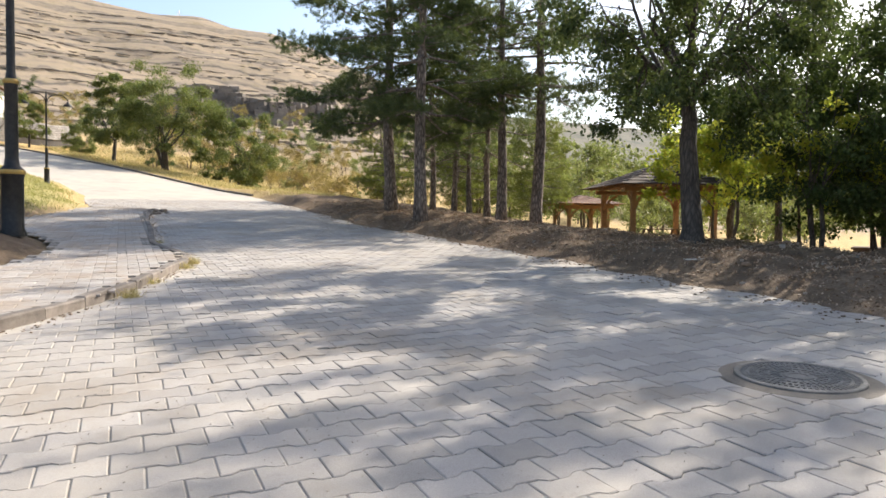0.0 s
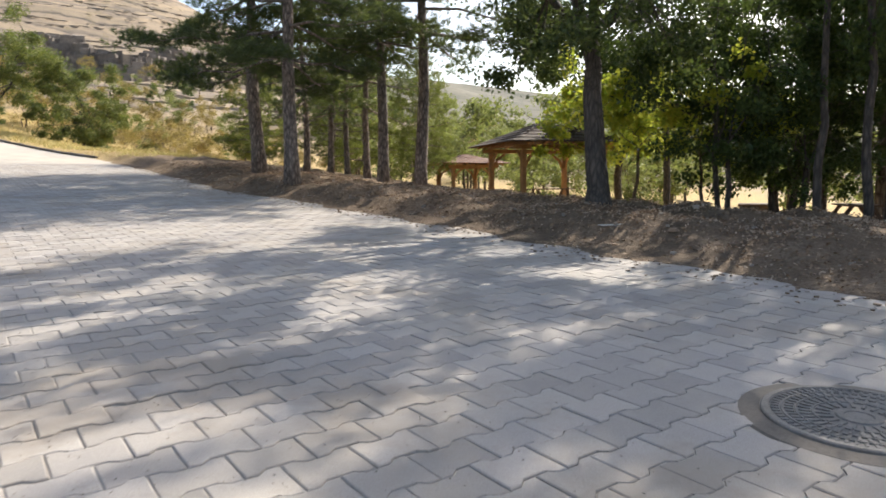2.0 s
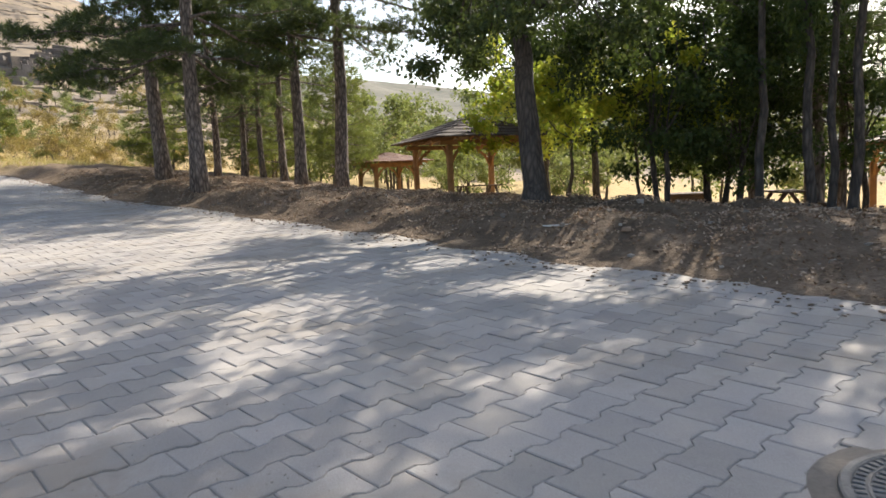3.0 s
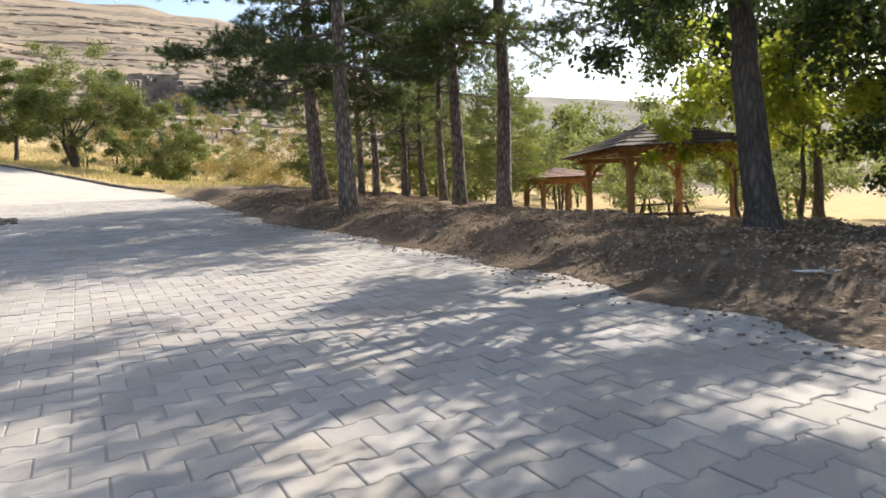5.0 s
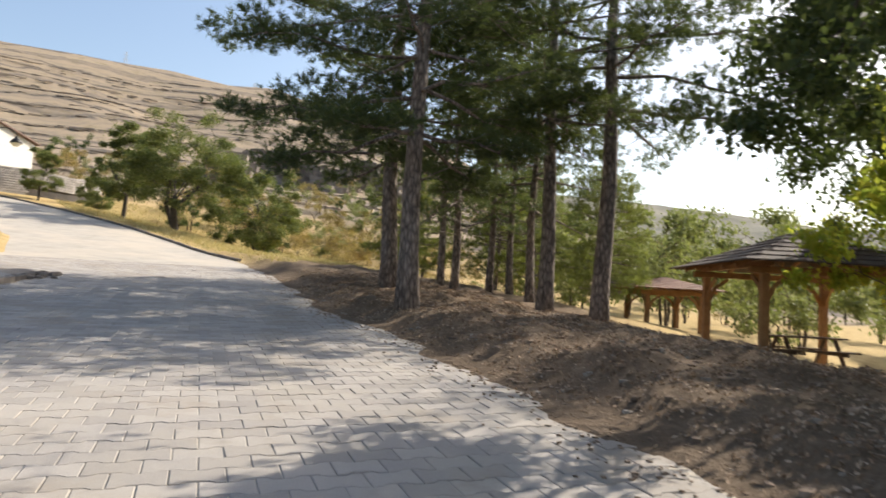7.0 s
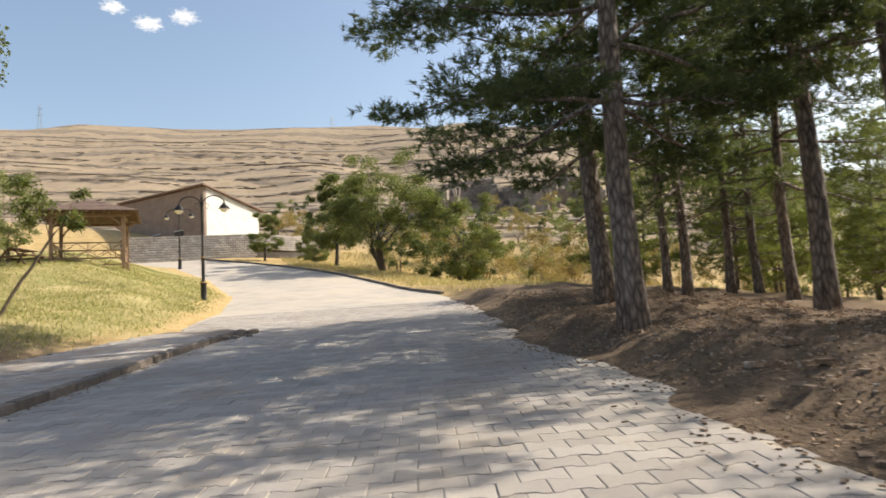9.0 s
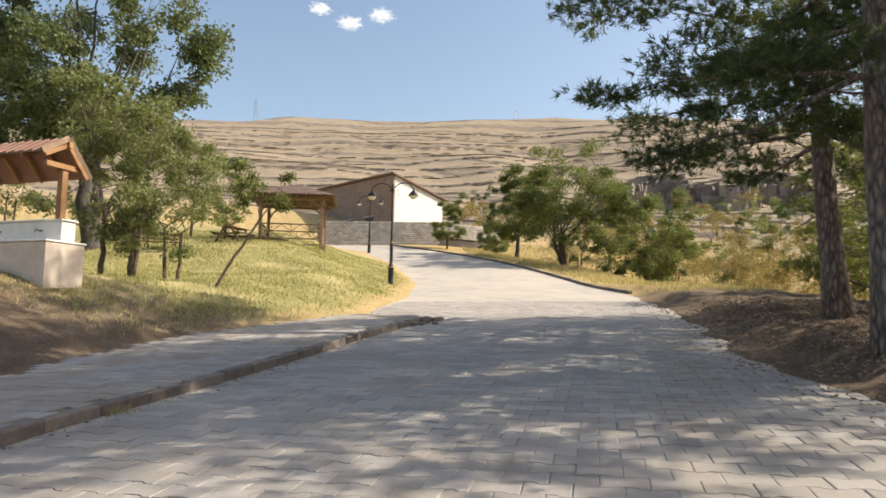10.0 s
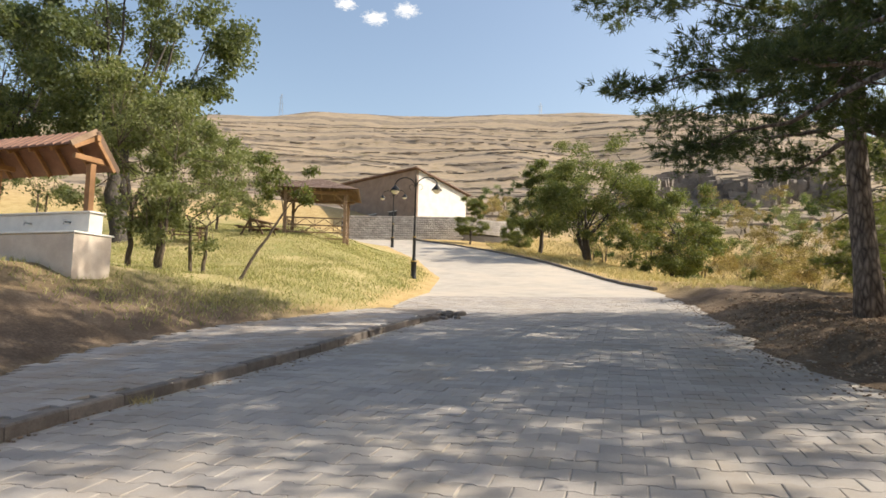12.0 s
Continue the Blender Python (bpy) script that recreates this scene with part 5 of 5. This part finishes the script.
v, f = chunks(600, 26, on_gutter, (0.008, 0.034), 0.5)
setting("kerb_debris", mesh_of("kerb_debris", v, [f], [CLOD]), "crumbs of earth and stone along the kerb", "debris", "stuff")
rng = random.Random(8)
for i in range(11):
    s0 = Shape()
    size = rng.uniform(0.07, 0.17)
    s0.box(-size, size, -size * 0.7, size * 0.7, -0.04, size * rng.uniform(0.5, 0.9), cut=size * 0.3)
    x, y = 0.05 + i * 0.03 + rng.uniform(-0.28, 0.28), 17.2 + i * 0.14 + rng.uniform(-0.15, 0.15)
    lump = tagged(new("kerb_lump", s0.mesh("kerb_lump", KERB)), "broken lump of kerb concrete at the end of the pavement", "rubble", "kerb rubble")
    lump.matrix_basis = Matrix.Translation((x, y, float(grade(x, y)) + 0.01)) @ pose(0, 0, 0, rng.uniform(-12, 12), rng.uniform(-12, 12), rng.uniform(0, 180))
weed_rnd = np.random.RandomState(81)
for x, y, count, tall in ((-6.0, -0.42, 160, 0.16), (-5.35, 0.7, 90, 0.13), (-4.3, 2.3, 150, 0.15), (-3.95, 2.9, 200, 0.18), (-3.66, 4.4, 70, 0.12), (-3.2, 7.3, 80, 0.12)):
    c = weed_rnd.normal(size=(count, 3)) * np.array([0.07, 0.07, 0])
    v, f = needle_cards(c, unit(weed_rnd.normal(size=(count, 3)) * np.array([0.6, 0.6, 0.2]) + np.array([0, 0, 1])), tall, 0.008, weed_rnd)
    weed = tagged(new("weed_tuft", mesh_of("weed_tuft", v, [f], [STRAW])), "dry straw-coloured weeds growing at the kerb", "weeds", "kerb weeds")
    weed.matrix_basis = Matrix.Translation((x, y, float(grade(x, y)) - 0.005))
v, f = chunks(560, 23, on_bank, (0.02, 0.11), 0.7)
setting("bank_stones", mesh_of("bank_stones", v, [f], [STONE]), "loose pale stones on the earth bank", "stones", "stuff")


v, f = chunks(3400, 25, on_bank, (0.02, 0.12), 0.6)
setting("bank_clods", mesh_of("bank_clods", v, [f], [CLOD]), "clods of brown earth on the bank", "earth", "stuff")


def scatter(count, seed, x0, x1, y0, y1, keep):
    rnd = np.random.RandomState(seed)
    x, y = rnd.uniform(x0, x1, count), rnd.uniform(y0, y1, count)
    ok = keep(x, y, rnd)
    x, y = x[ok], y[ok]
    return np.stack([x, y, land(x, y)], 1), rnd


p, rnd = scatter(190000, 31, -1, 13, -10, 20, lambda x, y, r: (-off_line(x, y, RIGHT_EDGE) > r.uniform(-0.2, 0.8, len(x))) & (-off_line(x, y, RIGHT_EDGE) < 9) & (r.uniform(0, 1, len(x)) < 0.6 + 0.5 * wobble(x, y, 1.3, 9)))
d = unit(rnd.normal(size=p.shape) * np.array([1, 1, 0.35]) + np.array([0, 0, 0.15]))
v, f = leaf_cards(p + np.array([0, 0, 0.012]), d, 0.052, 0.03, rnd)
setting("leaf_litter", mesh_of("leaf_litter", v, [f], [LITTER]), "dry brown fallen leaves on the earth bank", "leaf litter", "stuff")
lawn_at = lambda x, y, r: (off_line(x, y, LAWN_EDGE) > r.uniform(0.2, 1.2, len(x))) & (y + 0.25 * x > r.uniform(10.5, 14, len(x)))
p, rnd = scatter(150000, 32, -16, 0.5, 11, 46, lambda x, y, r: lawn_at(x, y, r) & (r.uniform(0, 1, len(x)) < 0.55 + 0.55 * wobble(x, y, 1.5, 12)))
d = unit(rnd.normal(size=p.shape) * np.array([0.5, 0.5, 0.2]) + np.array([0, 0, 1]))
v, f = needle_cards(p, d, 0.14, 0.026, rnd)
setting("lawn_grass", mesh_of("lawn_grass", v, [f], [GRASS]), "thin yellow-green lawn grass", "grass", "stuff")
p, rnd = scatter(60000, 33, 4, 30, 26, 70, lambda x, y, r: -off_line(x, y, RIGHT_EDGE) > r.uniform(0.3, 1.5, len(x)))
d = unit(rnd.normal(size=p.shape) * np.array([0.5, 0.5, 0.2]) + np.array([0, 0, 1]))
v, f = needle_cards(p, d, 0.28, 0.045, rnd)
setting("dry_grass", mesh_of("dry_grass", v, [f], [STRAW]), "dry straw-coloured grass beside the road", "grass", "stuff")

# ---- pavers ----
PL, PW, AX = 0.335, 0.25, radians(15)


def paver_outline(gap=0.003):
    """The I-shaped outline: broad ends, a waist that takes the ends of the next rows."""
    h, w, k, q = PL / 2 - gap, PW / 2 - gap, 0.018, PL / 4
    return [(-h, -w - k), (-q - 0.022, -w - k), (-q + 0.022, -w + k), (q - 0.022, -w + k), (q + 0.022, -w - k), (h, -w - k), (h, w + k), (q + 0.022, w + k), (q - 0.022, w - k), (-q + 0.022, w - k), (-q - 0.022, w + k), (-h, w + k)]


outline = np.array(paver_outline())
inner = outline * 0.955
paver_verts = np.concatenate([np.c_[inner, np.zeros(12)], np.c_[outline, np.full(12, -0.005)], np.c_[outline, np.full(12, -0.03)]])
paver_quads = np.array([(a + 12 * r, 12 * r + (a + 1) % 12, 12 * (r + 1) + (a + 1) % 12, a + 12 * (r + 1)) for r in (0, 1) for a in range(12)])[:, ::-1]
top_faces = np.array([(0, 1, 10, 11), (1, 2, 9, 10), (2, 3, 8, 9), (3, 4, 7, 8), (4, 5, 6, 7)])
paver_faces = np.concatenate([paver_quads, top_faces])
one_paver = mesh_of("paver", paver_verts, [paver_faces], [PAVER])
ii, jj = np.meshgrid(np.arange(-70, 110), np.arange(-110, 130))
u = (ii + 0.5 * (jj % 2)) * PL
w = jj * PW + 0.025
PX, PY = u * math.cos(AX) + w * math.sin(AX), -u * math.sin(AX) + w * math.cos(AX)
PX, PY = PX.ravel(), PY.ravel()
road_gap = np.minimum(off_line(PX, PY, RIGHT_EDGE), -off_line(PX, PY, ROAD_LEFT))
walk_gap = np.minimum(off_line(PX, PY, LEFT_EDGE) - 0.15, -off_line(PX, PY, WALK_EDGE))
rnd = np.random.RandomState(77)
ragged = rnd.uniform(-0.1, 0.12, len(PX))
on_road = (road_gap > 0.1 + ragged) & (PY > -12) & (PY < 25) & (np.hypot(PX - mx, PY - my) > R)
on_walk = (walk_gap > 0.02) & (PY > -8) & (PY < 19) & (PX > -16) & ~on_road
fall = -0.012 * ease(0.5, -0.1, road_gap)
PZ = grade(PX, PY) + np.where(on_walk, 0.112, 0.0) + rnd.normal(size=len(PX)) * 0.0022 + np.where(on_road, fall, 0)
near = on_road & (PX > -8.2) & (PX < -3.6) & (PY > -7.4) & (PY < -2.0)
near_ids = np.flatnonzero(near)[:300]
laid = bpy.data.objects["road"]
for i in near_ids:
    m = Matrix.Translation((PX[i], PY[i], PZ[i])) @ slope @ pose(0, 0, 0, rnd.normal() * 0.5, rnd.normal() * 0.4, -15 + rnd.normal() * 0.5)
    part("paver", one_paver, PAVER, laid, m=m)


def lay_rest(mask, mat, under, label):
    """The pavers that are too many to pick apart, joined."""
    ids = np.flatnonzero(mask)
    ang = -AX + rnd.normal(size=len(ids)) * 0.01
    ca, sa = np.cos(ang)[:, None], np.sin(ang)[:, None]
    vx, vy, vz = paver_verts[:, 0][None], paver_verts[:, 1][None], paver_verts[:, 2][None]
    X, Y = PX[ids][:, None] + vx * ca - vy * sa, PY[ids][:, None] + vx * sa + vy * ca
    lift = PZ[ids] - grade(PX[ids], PY[ids])
    tiltx, tilty = rnd.normal(size=(2, len(ids), 1)) * 0.008
    Z = grade(X, Y) + lift[:, None] + vz + tiltx * vx + tilty * vy
    f = (paver_faces[None] + (np.arange(len(ids)) * len(paver_verts))[:, None, None]).reshape(-1, 4)
    ob = new("pavers", mesh_of("pavers", np.stack([X, Y, Z], -1).reshape(-1, 3), [f], [mat]))
    ob.parent = under
    tagged(ob, label, kind="stuff")


on_road[near_ids] = False
lay_rest(on_road, PAVERS, laid, "interlocking grey concrete pavers with dusty joints")
lay_rest(on_walk & ~near, WALK_PAVERS, bpy.data.objects["pavement"], "sandy dusty pavers of the raised pavement")
